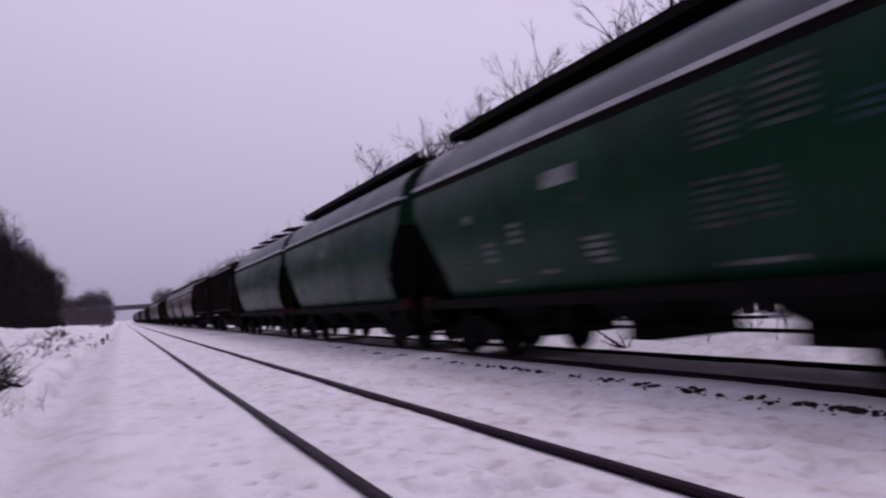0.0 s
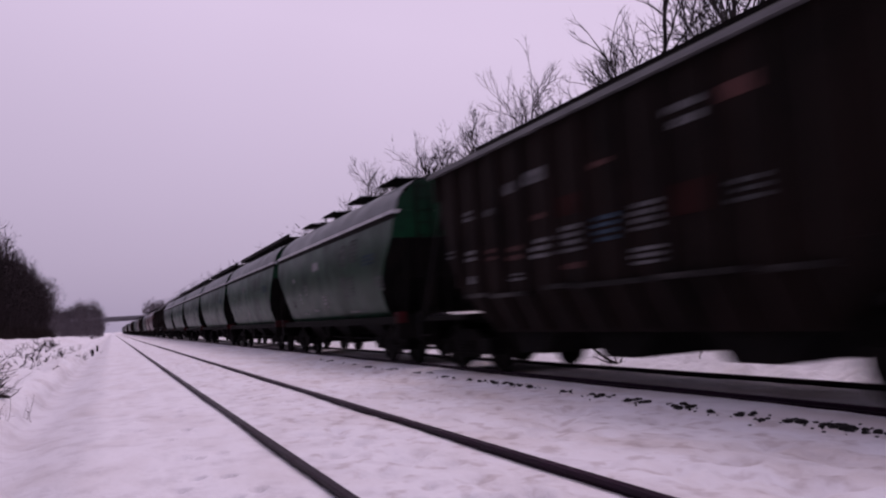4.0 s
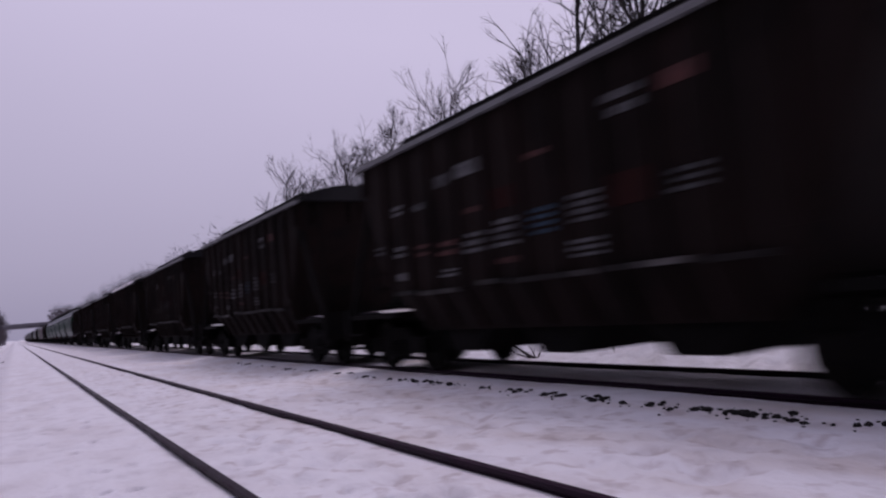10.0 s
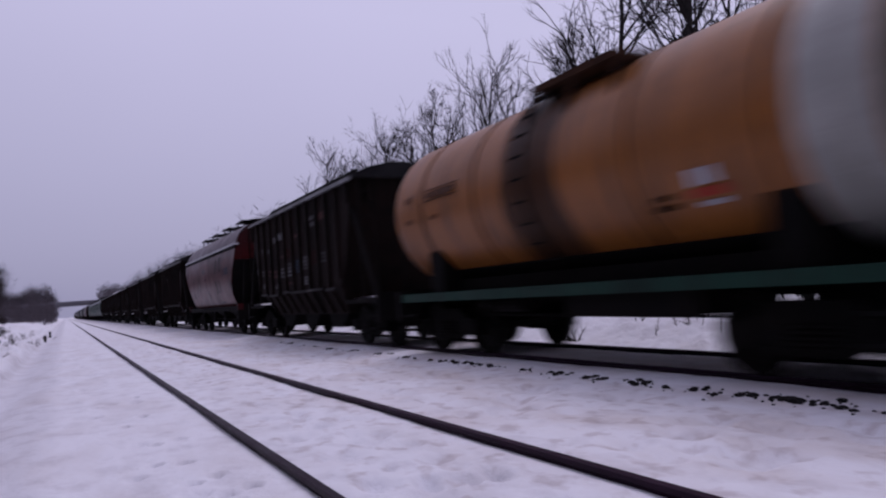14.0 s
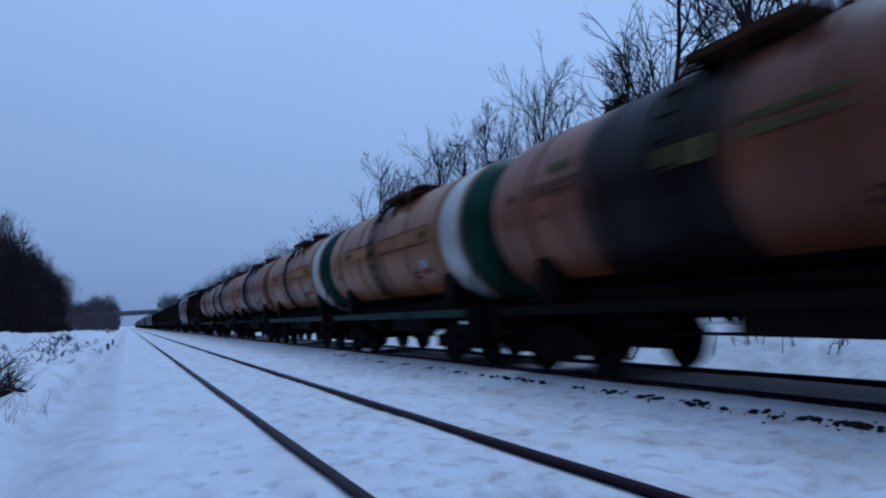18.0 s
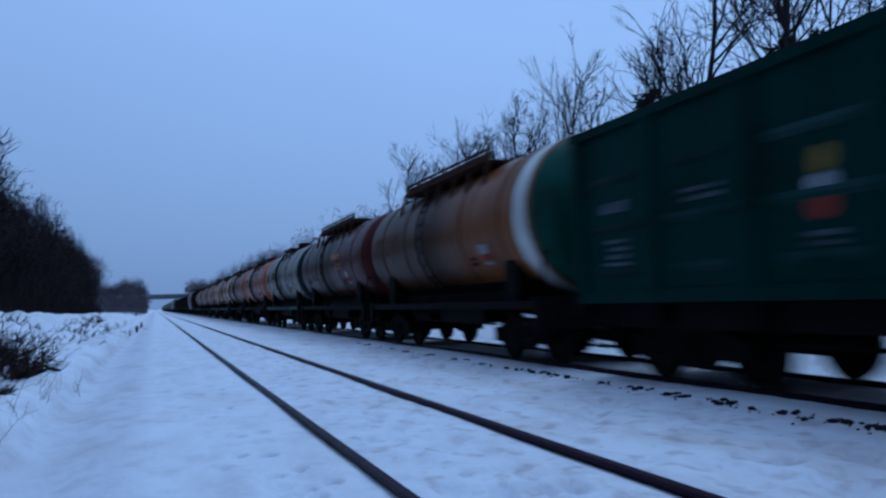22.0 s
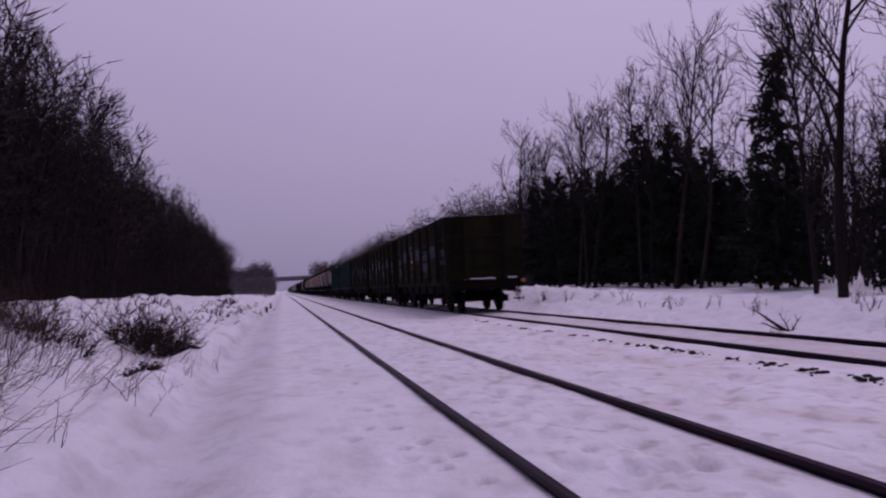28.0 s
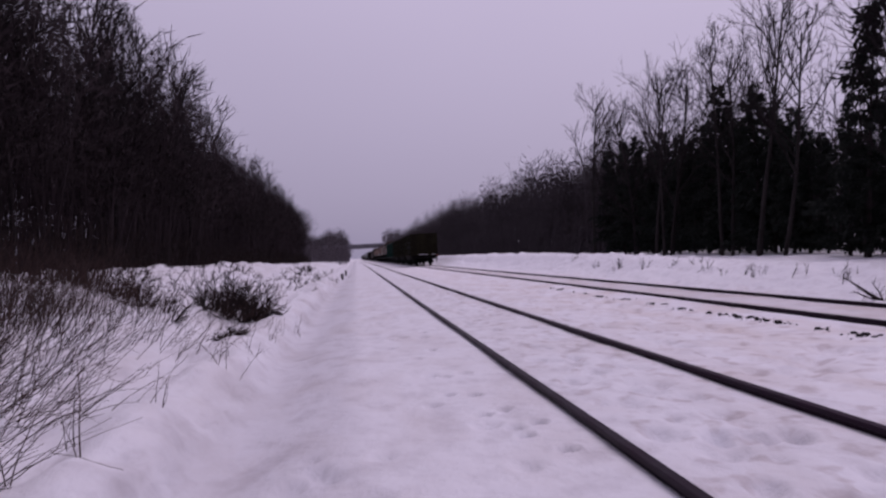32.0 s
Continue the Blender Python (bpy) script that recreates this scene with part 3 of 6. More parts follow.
def build_ground():
    def runs(*spans):
        out = []
        for a, b, s in spans:
            out += list(np.arange(a, b, s))
        return out
    xs = [-900, -400, -200, -100, -60, -40, -28, -20, -15, -11] + runs((-9, -6, 0.5), (-6, -1.6, 0.16), (-1.6, 0.3, 0.06), (0.3, 3.2, 0.038), (3.2, 6.8, 0.11), (6.8, 9, 0.1), (9, 13, 0.13), (13, 15, 0.25), (15, 24, 1.0)) + [24, 30, 40, 60, 100, 200, 400, 900]
    ys = [-900, -300, -120, -60, -30, -15, -8, -4, -1, 1] + runs((2, 3, 0.1), (3, 9, 0.044), (9, 13, 0.075), (13, 20, 0.12), (20, 40, 0.3), (40, 90, 1.2), (90, 200, 5), (200, 400, 20)) + [400, 500, 700, 1000, 1600, 3000]
    grid = np.array([[ground_z(x, y) for x in xs] for y in ys])
    ax, ay = np.array(xs), np.array(ys)
    for px, py, r, depth in PRINTS:
        i0, i1 = np.searchsorted(ax, (px - 2 * r, px + 2 * r))
        j0, j1 = np.searchsorted(ay, (py - 2 * r, py + 2 * r))
        dx, dy = (ax[i0:i1] - px)[None, :], (ay[j0:j1] - py)[:, None]
        q = (dx / r) ** 2 + (dy / (1.25 * r)) ** 2
        grid[j0:j1, i0:i1] += -depth * np.exp(-q * 1.5) + 0.12 * depth * np.exp(-((np.sqrt(q) - 1.35) / 0.35) ** 2)
    nx = len(xs)
    verts = [(x, y, grid[j, i]) for j, y in enumerate(ys) for i, x in enumerate(xs)]
    faces = [(j * nx + i, j * nx + i + 1, (j + 1) * nx + i + 1, (j + 1) * nx + i) for j in range(len(ys) - 1) for i in range(nx - 1)]
    b = Build()
    b.v, b.f = verts, faces
    ob = new("ground", b.mesh("ground", M["snow"], 80))
    return tagged(ob, "trodden dirty snow over the railway formation", "snow", kind="structure")


build_ground()


# ---- the two tracks ----
def rail_mesh():
    half = [(0.036, -0.004), (0.030, 0.0), (-0.030, 0.0), (-0.036, -0.004), (-0.036, -0.036), (-0.010, -0.050), (-0.010, -0.150), (-0.070, -0.165), (-0.070, -0.180), (0.070, -0.180), (0.070, -0.165), (0.010, -0.150), (0.010, -0.050), (0.036, -0.036)]
    ys = list(np.arange(-80, 60, 4.0)) + list(np.arange(60, 700, 40.0))
    return Build().rings([[(x, y, z) for x, z in half] for y in ys]).mesh("rail", M["rail"])


RAIL = rail_mesh()
for name, x, label in (("railway_track", NEAR_X, "unused snowbound railway track with dark rusty rails"), ("railway_track", FAR_X, "cleared railway track with dark rails under the train")):
    track = empty_thing(name, label, "railway track", at=(x, 0, 0))
    for s in (-1, 1):
        part("rail", RAIL, track, at=(s * GAUGE / 2, 0, 0))

# dark stones that poke through the snow beside the far track
srng = random.Random(11)
STONES = []
for i in range(5):
    b = bmesh.new()
    bmesh.ops.create_icosphere(b, subdivisions=2, radius=1)
    for v in b.verts:
        v.co *= 0.8 + 0.5 * noise.noise(v.co * 1.3 + Vector((i * 5.0, 0, 0)))
        v.co.z *= 0.7
    me = bpy.data.meshes.new("ballast_stone")
    b.to_mesh(me)
    b.free()
    me.materials.append(M["stone"])
    STONES.append(me)
spots = []
for y0, n, w in ((3.2, 8, 0.5), (4.2, 6, 0.3), (4.45, 7, 0.08), (4.82, 16, 0.10), (5.04, 4, 0.05), (5.22, 4, 0.04), (5.44, 3, 0.04), (5.68, 2, 0.03), (5.93, 2, 0.03), (6.05, 5, 0.04), (6.46, 3, 0.04), (6.88, 5, 0.04), (7.03, 3, 0.05), (7.51, 4, 0.05), (7.81, 5, 0.05), (8.43, 6, 0.07), (8.66, 2, 0.05), (9.35, 5, 0.12), (10.38, 4, 0.08), (10.72, 5, 0.12), (11.31, 10, 0.2), (12.07, 7, 0.18), (13.59, 4, 0.2), (15.27, 4, 0.3), (16.85, 6, 0.3), (17.8, 5, 0.4), (20.0, 4, 0.6), (22.95, 5, 0.6)):
    for k in range((5 * n + 5) // 6):
        spots.append((6.02 + srng.gauss(0, 0.06), y0 + srng.gauss(0, w), srng.uniform(0.016, 0.052)))
for x, y, r in list(spots):
    if srng.random() < 0.95:
        spots.append((x + srng.gauss(0, 0.09), y + srng.gauss(0, 0.16), srng.uniform(0.009, 0.02)))
for x, y, r in spots:
    st = new("ballast_stone", STONES[srng.randrange(5)])
    st.location = (x, y, ground_z(x, y) + 0.25 * r)
    st.scale = (r * srng.uniform(0.9, 1.5), r * srng.uniform(0.9, 1.7), r)
    st.rotation_euler = (0, 0, srng.uniform(0, 6.28))
    tagged(st, "dark ballast stone poking through dirty snow", "stone", "stones beside the far track")

# ---- rolling stock: built about the track's centre line, rail top at z = 0, running towards +y ----
def wheelset_mesh():
    b = Build()
    for s in (-1, 1):
        prof = [(s * 0.73, 0.10), (s * 0.735, 0.16), (s * 0.765, 0.20), (s * 0.765, 0.36), (s * 0.73, 0.42), (s * 0.72, 0.505), (s * 0.75, 0.505), (s * 0.765, 0.478), (s * 0.85, 0.472), (s * 0.85, 0.41), (s * 0.80, 0.36), (s * 0.80, 0.20), (s * 0.86, 0.15), (s * 1.06, 0.13), (s * 1.06, 0.02)]
        b.wheel(0, prof, 18)
    b.wheel(0, [(-0.73, 0.085), (0.73, 0.085)], 12)
    return b.mesh("wheelset", M["wheel"], 35)


def side_frame_mesh():
    b = Build()
    outline = [(-1.10, 0.44), (-1.10, 0.62), (-0.75, 0.64), (-0.42, 0.82), (0.42, 0.82), (0.75, 0.64), (1.10, 0.62), (1.10, 0.44), (0.78, 0.46), (0.45, 0.26), (-0.45, 0.26), (-0.78, 0.46)]
    b.rings([[(x, y, z) for y, z in outline] for x in (-0.06, 0.06)])
    for y in (-0.925, 0.925):
        b.box(-0.11, 0.11, y - 0.17, y + 0.17, 0.34, 0.62)
    for y in (-0.22, 0, 0.22):
        for k in range(5):
            b.box(-0.13, 0.13, y - 0.075, y + 0.075, 0.32 + k * 0.06, 0.35 + k * 0.06)
    return b.mesh("side_frame", M["under"])


WHEELSET, SIDE_FRAME = wheelset_mesh(), side_frame_mesh()
BOLSTER = Build().box(-1.0, 1.0, -0.22, 0.22, 0.42, 0.78).box(-0.3, 0.3, -0.3, 0.3, 0.78, 0.95).box(-0.9, 0.9, -1.25, -1.15, 0.45, 0.55).box(-0.9, 0.9, 1.15, 1.25, 0.45, 0.55).mesh("bogie", M["under"])
COUPLER = Build().rings([[(-0.11, 0, 0.92), (0.11, 0, 0.92), (0.11, 0, 1.16), (-0.11, 0, 1.16)], [(-0.11, 0.5, 0.94), (0.11, 0.5, 0.94), (0.11, 0.5, 1.14), (-0.11, 0.5, 1.14)], [(-0.24, 0.62, 0.88), (0.2, 0.62, 0.88), (0.2, 0.62, 1.20), (-0.24, 0.62, 1.20)], [(-0.2, 0.86, 0.9), (0.05, 0.86, 0.9), (0.05, 0.86, 1.18), (-0.2, 0.86, 1.18)]]).mesh("coupler", M["under"])
HOSE = Build().tube([(0.32, 0, 0.95), (0.36, 0.3, 0.72), (0.36, 0.5, 0.55), (0.32, 0.68, 0.62)], [0.028] * 4, 6).mesh("brake_hose", M["under"])


STEP = Build().bar((0, -0.2, 1.0), (0, -0.2, 0.42), 0.04).bar((0, 0.2, 1.0), (0, 0.2, 0.42), 0.04).box(-0.10, 0.10, -0.22, 0.22, 0.42, 0.46).box(-0.10, 0.10, -0.22, 0.22, 0.70, 0.74).mesh("footstep", M["under"])


def running_gear(wagon, pivot, half):
    """Two bogies with wheelsets, couplers and brake hoses."""
    for y in (-pivot, pivot):
        bogie = part("bogie", BOLSTER, wagon, at=(0, y, 0))
        for s in (-1, 1):
            part("side_frame", SIDE_FRAME, bogie, at=(s * 1.02, 0, 0))
        part("wheelset", WHEELSET, bogie, at=(0, 0.925, 0.475))
        part("wheelset", WHEELSET, bogie, at=(0, -0.925, 0.475))
    for s in (-1, 1):
        for x in (-1.36, 1.36):
            part("footstep", STEP, wagon, at=(x, s * (half - 1.05), 0))
        for kind, data in (("coupler", COUPLER), ("brake_hose", HOSE)):
            c = part(kind, data, wagon, at=(0, s * (half - 0.86), 0))
            if s < 0:
                c.rotation_euler = (0, 0, math.pi)


def ladder_mesh(z0, z1, width=0.38, mat="dark"):
    b = Build()
    for s in (-1, 1):
        b.bar((0, s * width / 2, z0), (0, s * width / 2, z1), 0.035)
    z = z0 + 0.15
    while z < z1:
        b.bar((0, -width / 2, z), (0, width / 2, z), 0.024)
        z += 0.3
    return b.mesh("ladder", M[mat])


MARK_CACHE = {}


def marking(wagon, x, y, z, w, h, rows, mat="white", lean=0.0):
    """Stencilled lettering too worn to read: plain bars on the near side."""
    key = (round(w, 2), round(h, 2), rows, mat)
    if key not in MARK_CACHE:
        b = Build()
        rng = random.Random(repr(key))
        for r in range(rows):
            a = -w / 2
            bh = h / rows * (0.62 if rows > 1 else 1)
            zc = -h / 2 + (r + 0.5) * h / rows
            end = w / 2 * (1 if rows == 1 else rng.uniform(0.55, 1))
            while a < end - 0.02:
                n = end - a if rows == 1 and h > 0.25 else min(rng.uniform(0.10, 0.34), end - a)
                k = bh / 2 * rng.uniform(0.7, 1.0)
                b.box(-0.004, 0.004, a, a + n, zc - k, zc + k)
                a += n + rng.uniform(0.02, 0.07)
        MARK_CACHE[key] = b.mesh("marking", M[mat])
    ob = part("marking", MARK_CACHE[key], wagon, at=(x, y, z))
    ob.rotation_euler = (0, lean, 0)
    return ob


# side outline of the rounded hoppers: half width, height
SHELL = [(1.24, 1.16), (1.36, 1.40), (1.47, 1.75), (1.545, 2.15), (1.58, 2.6), (1.575, 3.0), (1.54, 3.35), (1.48, 3.61)]
CROWN = [(1.46, 3.665), (1.36, 3.95), (1.17, 4.20), (0.88, 4.42), (0.48, 4.56), (0.0, 4.60)]


def shell_x(z):
    return float(np.interp(z, [p[1] for p in SHELL], [p[0] for p in SHELL]))


def rounded_hopper(name, paint, roof, label, crown, marks):
    """Grain hopper with bowed sides, a curved roof, ends that slope in below and chutes underneath."""
    wagon = empty_thing(name, label, "hopper wagon", "wagons of the freight train")
    half, hl = 7.15, 6.62

    def end_y(z):
        return hl - 0.12 * max(0, z - 3.6) - 1.05 * max(0, 3.1 - max(z, 1.9))
    steps = [i / 14 for i in range(15)]
    for s in (-1, 1):
        b = Build()
        b.rings([[(s * x, end_y(z) * (2 * k - 1), z) for x, z in SHELL] + [(s * (x - 0.03), end_y(z) * (2 * k - 1), z) for x, z in reversed(SHELL)] for k in steps])
        part("side_wall", b.mesh("side_wall", M[paint], 40), wagon)
    full = CROWN + [(-x, z) for x, z in reversed(CROWN[:-1])]
    part("roof", Build().rings([[(x, end_y(z) * (2 * k - 1), z) for x, z in full] for k in steps], True, (False, False)).mesh("roof", M[roof], 40), wagon)
    for s in (-1, 1):
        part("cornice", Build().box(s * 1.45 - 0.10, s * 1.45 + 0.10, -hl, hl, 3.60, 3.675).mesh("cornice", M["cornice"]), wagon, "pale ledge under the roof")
        # dark strip put in for the shade below the ledge
        part("gutter", Build().box(s * 1.47 - 0.05, s * 1.47 + 0.05, -hl, hl, 3.47, 3.598).mesh("gutter", M["dark"]), wagon, "dark strip standing in for shade under the ledge")
        ring = [(1.57, 3.02)] + [(x, z) for x, z in SHELL if z > 3.1] + [(1.36, 3.95), (0.88, 4.40), (0, 4.57), (-0.88, 4.40), (-1.36, 3.95)] + [(-x, z) for x, z in reversed(SHELL) if z > 3.1] + [(-1.57, 3.02)]
        out = [[(x * 0.985, s * (end_y(z) - 0.02 + d), z) for x, z in ring] for d in (0, 0.03)]
        part("end_wall", Build().rings(out).mesh("end_wall", M[paint], 30), wagon)
        # near-black instead of body paint: the recess shade is in the colour
        slope = [(x * 0.985, z) for x, z in SHELL if z < 3.1]
        slope = slope + [(1.545, 3.018), (-1.545, 3.018)] + [(-x, z) for x, z in reversed(slope)]
        part("slope_sheet", Build().rings([[(x, s * (end_y(z) - 0.02 + d), z) for x, z in slope] for d in (0, 0.03)]).mesh("slope_sheet", M["under"], 30), wagon, "sheet sloping in below the end wall, recess shade in its colour")
        part("sill", Build().box(s * 1.34 - 0.1, s * 1.34 + 0.1, -half + 0.75, half - 0.75, 0.97, 1.16).mesh("sill", M["under"]), wagon)
        y = s * (half - 0.75)
        part("platform", Build().box(-1.45, 1.45, min(y, y - s * 1.6), max(y, y - s * 1.6), 0.98, 1.10).box(-1.5, 1.5, y - 0.08, y + 0.08, 0.62, 1.2).mesh("platform", M["under"]), wagon)
        part("release_lever", Build().box(-1.5, -1.28, y - 0.1, y + 0.1, 1.0, 1.26).bar((-1.3, y, 1.1), (-0.3, y, 1.1), 0.03).mesh("release_lever", M["lever"]), wagon, "dull red painted release lever")
        for x in (-1.2, -0.45, 0.45, 1.2):
            part("end_strut", Build().bar((x, s * (half - 0.9), 1.1), (x * 0.95, s * (hl - 0.1), 3.0), 0.09).mesh("end_strut", M["under"]), wagon)
        part("ladder", ladder_mesh(1.1, 4.4), wagon, at=(-0.75, s * (hl + 0.06), 0)).rotation_euler = (0, 0, math.pi / 2)
        part("handrail", Build().bar((-1.4, s * (half - 0.8), 1.1), (-1.4, s * (half - 0.8), 2.1), 0.03).bar((1.4, s * (half - 0.8), 1.1), (1.4, s * (half - 0.8), 2.1), 0.03).bar((-1.4, s * (half - 0.8), 2.1), (1.4, s * (half - 0.8), 2.1), 0.03).mesh("handrail", M["under"]), wagon)
    for y, top_y, low_y in ((-3.2, 0.95, 0.5), (0, 0.85, 0.34), (3.2, 0.95, 0.5)):
        b = Build()
        b.rings([[(q, y - k, z), (q, y + k, z), (-q, y + k, z), (-q, y - k, z)] for q, k, z in ((1.15, top_y, 1.18), (1.0, top_y * 0.86, 0.92), (0.8, low_y, 0.66), (0.8, low_y, 0.40))])
        part("discharge_chute", b.mesh("discharge_chute", M["under"]), wagon)
    part("brake_rigging", Build().box(-0.25, 0.25, -5.9, 5.9, 0.95, 1.12).bar((-0.9, -4.0, 0.56), (-0.9, 3.4, 0.62), 0.045).bar((-0.5, -2.2, 0.70), (-0.5, 2.4, 0.66), 0.04).box(-1.0, -0.6, 1.45, 1.9, 0.55, 0.95).mesh("brake_rigging", M["under"]), wagon)
    if crown == "walk":
        for s in (-1, 1):
            b = Build().box(s * 0.55 - 0.24, s * 0.55 + 0.24, -hl + 0.35, hl - 0.35, 4.68, 4.74)
            b.box(s * 0.78 - 0.02, s * 0.78 + 0.02, -hl + 0.35, hl - 0.35, 4.68, 4.84)
            for k in range(13):
                y = -hl + 0.5 + k * (2 * hl - 1.0) / 12
                b.bar((s * 0.70, y, 4.40), (s * 0.70, y, 4.88), 0.06)
            part("running_board", b.mesh("running_board", M["dark"]), wagon)
        part("filling_slot", Build().box(-0.3, 0.3, -hl + 0.8, hl - 0.8, 4.55, 4.68).mesh("filling_slot", M["dark"]), wagon)
    else:
        for y in (-4.5, -1.5, 1.5, 4.5):
            b = Build()
            b.rings([[(r * math.cos(a) * 1.0, y + r * math.sin(a), z) for a in np.linspace(0, 2 * math.pi, 16, endpoint=False)] for r, z in ((0.38, 4.50), (0.38, 4.72), (0.46, 4.74), (0.40, 4.82), (0.1, 4.86))])
            b.box(-0.85, 0.85, y - 0.75, y + 0.75, 4.70, 4.735)
            for x in (-0.75, 0.75):
                for e in (-0.65, 0.65):
                    b.bar((x, y + e, 4.35), (x, y + e, 4.72), 0.05)
            part("loading_hatch", b.mesh("loading_hatch", M["dark"], 30), wagon)
    for y, z, w, h, rows, mat in marks:
        x = -shell_x(z) - 0.006
        slope = (shell_x(z + 0.1) - shell_x(z - 0.1)) / 0.2
        marking(wagon, x, y, z, w, h, rows, mat, math.atan(-slope))
    running_gear(wagon, 4.9, half)
    return wagon


HOPPER_MARKS = [(0.7, 2.9, 0.8, 0.28, 1, "stencil"), (3.9, 2.62, 0.3, 0.2, 1, "stencil"), (3.2, 1.95, 0.35, 0.42, 3, "stencil"), (-0.05, 1.74, 0.5, 0.45, 4, "stencil"), (2.2, 2.2, 0.3, 0.4, 3, "stencil"), (1.4, 1.5, 0.5, 0.08, 1, "stencil"), (0.3, 2.5, 0.25, 0.12, 1, "faint"), (-2.5, 2.95, 0.62, 0.62, 6, "faint"), (-3.45, 3.0, 0.66, 0.66, 6, "faint"), (-2.35, 2.05, 0.55, 0.6, 6, "faint"), (-3.05, 2.05, 0.5, 0.56, 6, "faint"), (-4.6, 2.65, 1.2, 0.3, 3, "blue"), (-2.8, 1.36, 1.0, 0.07, 1, "stencil"), (2.9, 1.42, 0.5, 0.07, 1, "stencil"), (4.2, 1.80, 0.35, 0.3, 2, "faint"), (-5.4, 2.0, 0.5, 0.4, 4, "faint")]


def covered_wagon():
    """Dark brown covered hopper: ribbed upright sides, tapering belly, low arched roof."""
    wagon = empty_thing("covered_hopper_wagon", "dark brown ribbed covered hopper wagon with a pale roof edge", "hopper wagon", "wagons of the freight train")
    half, hl, w = 7.16, 5.115, 1.46

    def end_y(z):
        return hl - 0.38 * max(0, 3.5 - z) - 0.45 * max(0, 2.0 - z)
    side = [(1.08, 0.76), (1.40, 1.38), (w, 1.46), (w, 2.0), (w, 3.5), (w, 3.94)]
    for s in (-1, 1):
        b = Build()
        b.rings([[(s * x, end_y(z) * k, z) for x, z in side] + [(s * (x - 0.04), end_y(z) * k, z) for x, z in reversed(side)] for k in (-1, -0.5, 0, 0.5, 1)])
        part("side_wall", b.mesh("side_wall", M["brown"], 20), wagon)
        for i in range(13):
            y = (i - 6) * 0.84
            zlow = 0.80
            while end_y(zlow) < abs(y) + 0.04 and zlow < 3.5:
                zlow += 0.02
            b = Build()
            xs = float(np.interp(zlow, [0.76, 1.38, 1.46], [1.08, 1.40, w]))
            if zlow < 1.4:
                b.bar((s * (xs + 0.04), y, zlow), (s * (1.40 + 0.04), y, 1.40), 0.10, 0.09)
                zlow = 1.40
            b.box(s * (w + 0.045) - 0.045, s * (w + 0.045) + 0.045, y - 0.05, y + 0.05, zlow, 3.93)
            part("rib", b.mesh("rib", M["brown"]), wagon)
        for a, e, lift in ((-3.9, -3.1, 0.0), (-2.9, -1.5, 0.03), (-1.35, 0.3, 0.02), (0.4, 1.1, 0.05), (1.7, 2.9, -0.01), (3.1, 3.9, 0.03)):
            part("waist_rail", Build().box(s * (w + 0.05) - 0.05, s * (w + 0.05) + 0.05, a, e, 1.39 + lift, 1.46 + lift).mesh("waist_rail", M["worn"]), wagon, "dented worn metal rail along the side")
        part("hatch_coaming", Build().box(s * 0.92 - 0.05, s * 0.92 + 0.05, -hl + 0.75, hl - 0.75, 4.25, 4.39).mesh("hatch_coaming", M["dark"]), wagon)
        part("eave", Build().box(s * 1.52 - 0.05, s * 1.52 + 0.05, -hl - 0.2, hl + 0.2, 3.94, 4.02).mesh("eave", M["trim"]), wagon, "pale metal eave")
    roof = [(1.55, 4.02), (1.45, 4.09), (0.95, 4.29), (0.45, 4.39), (0, 4.42)]
    full = roof + [(-x, z) for x, z in reversed(roof[:-1])]
    part("roof", Build().rings([[(x, y, z) for x, z in full] for y in np.linspace(-hl - 0.2, hl + 0.2, 15)]).mesh("roof", M["roof"], 25), wagon)
    b = Build().box(-0.35, 0.35, -hl + 0.75, hl - 0.75, 4.45, 4.49)
    for k in range(12):
        b.box(-0.3, 0.3, -hl + 0.85 + k * 0.76, -hl + 0.91 + k * 0.76, 4.38, 4.46)
    part("running_board", b.mesh("running_board", M["dark"]), wagon)
    for s in (-1, 1):
        ring = [(1.08, 0.76), (1.40, 1.38), (w, 1.46), (w, 2.0), (w, 3.5), (w, 3.94), (1.42, 4.06), (0.95, 4.27), (0, 4.40), (-0.95, 4.27), (-1.42, 4.06), (-w, 3.94), (-w, 3.5), (-w, 2.0), (-w, 1.46), (-1.40, 1.38), (-1.08, 0.76)]
        part("end_wall", Build().rings([[(x * 0.99, s * (end_y(z) - 0.02 + d), z) for x, z in ring] for d in (0, 0.04)]).mesh("end_wall", M["brown"], 20), wagon)
        for x in (-0.95, 0, 0.95):
            part("end_rib", Build().box(x - 0.05, x + 0.05, s * (hl + 0.06) - 0.05, s * (hl + 0.06) + 0.05, 3.5, 3.95).mesh("end_rib", M["brown"]), wagon)
        y = s * (half - 0.7)
        part("platform", Build().box(-1.42, 1.42, min(y, y - s * 2.2), max(y, y - s * 2.2), 1.02, 1.12).box(-1.48, 1.48, y - 0.07, y + 0.07, 0.6, 1.24).mesh("platform", M["under"]), wagon)
        part("snow_cover", Build().rings([[(x, y - s * (0.10 + q), z) for q, z in ((0, 1.125), (0.5, 1.165), (1.0, 1.18), (1.6, 1.125))] for x in (-1.35, -0.8, 0.1, 1.0, 1.38)], False).mesh("snow_cover", M["snow"], 60), wagon, "thin snow lying on the end platform")
        part("ladder", ladder_mesh(1.15, 4.1), wagon, at=(-1.1, s * (hl + 0.14), 0)).rotation_euler = (0, 0, math.pi / 2)
        for x in (-1.38, 1.38):
            part("end_strut", Build().bar((x, s * (hl - 0.05), 3.3), (x, s * (half - 0.85), 1.12), 0.09).mesh("end_strut", M["under"]), wagon)
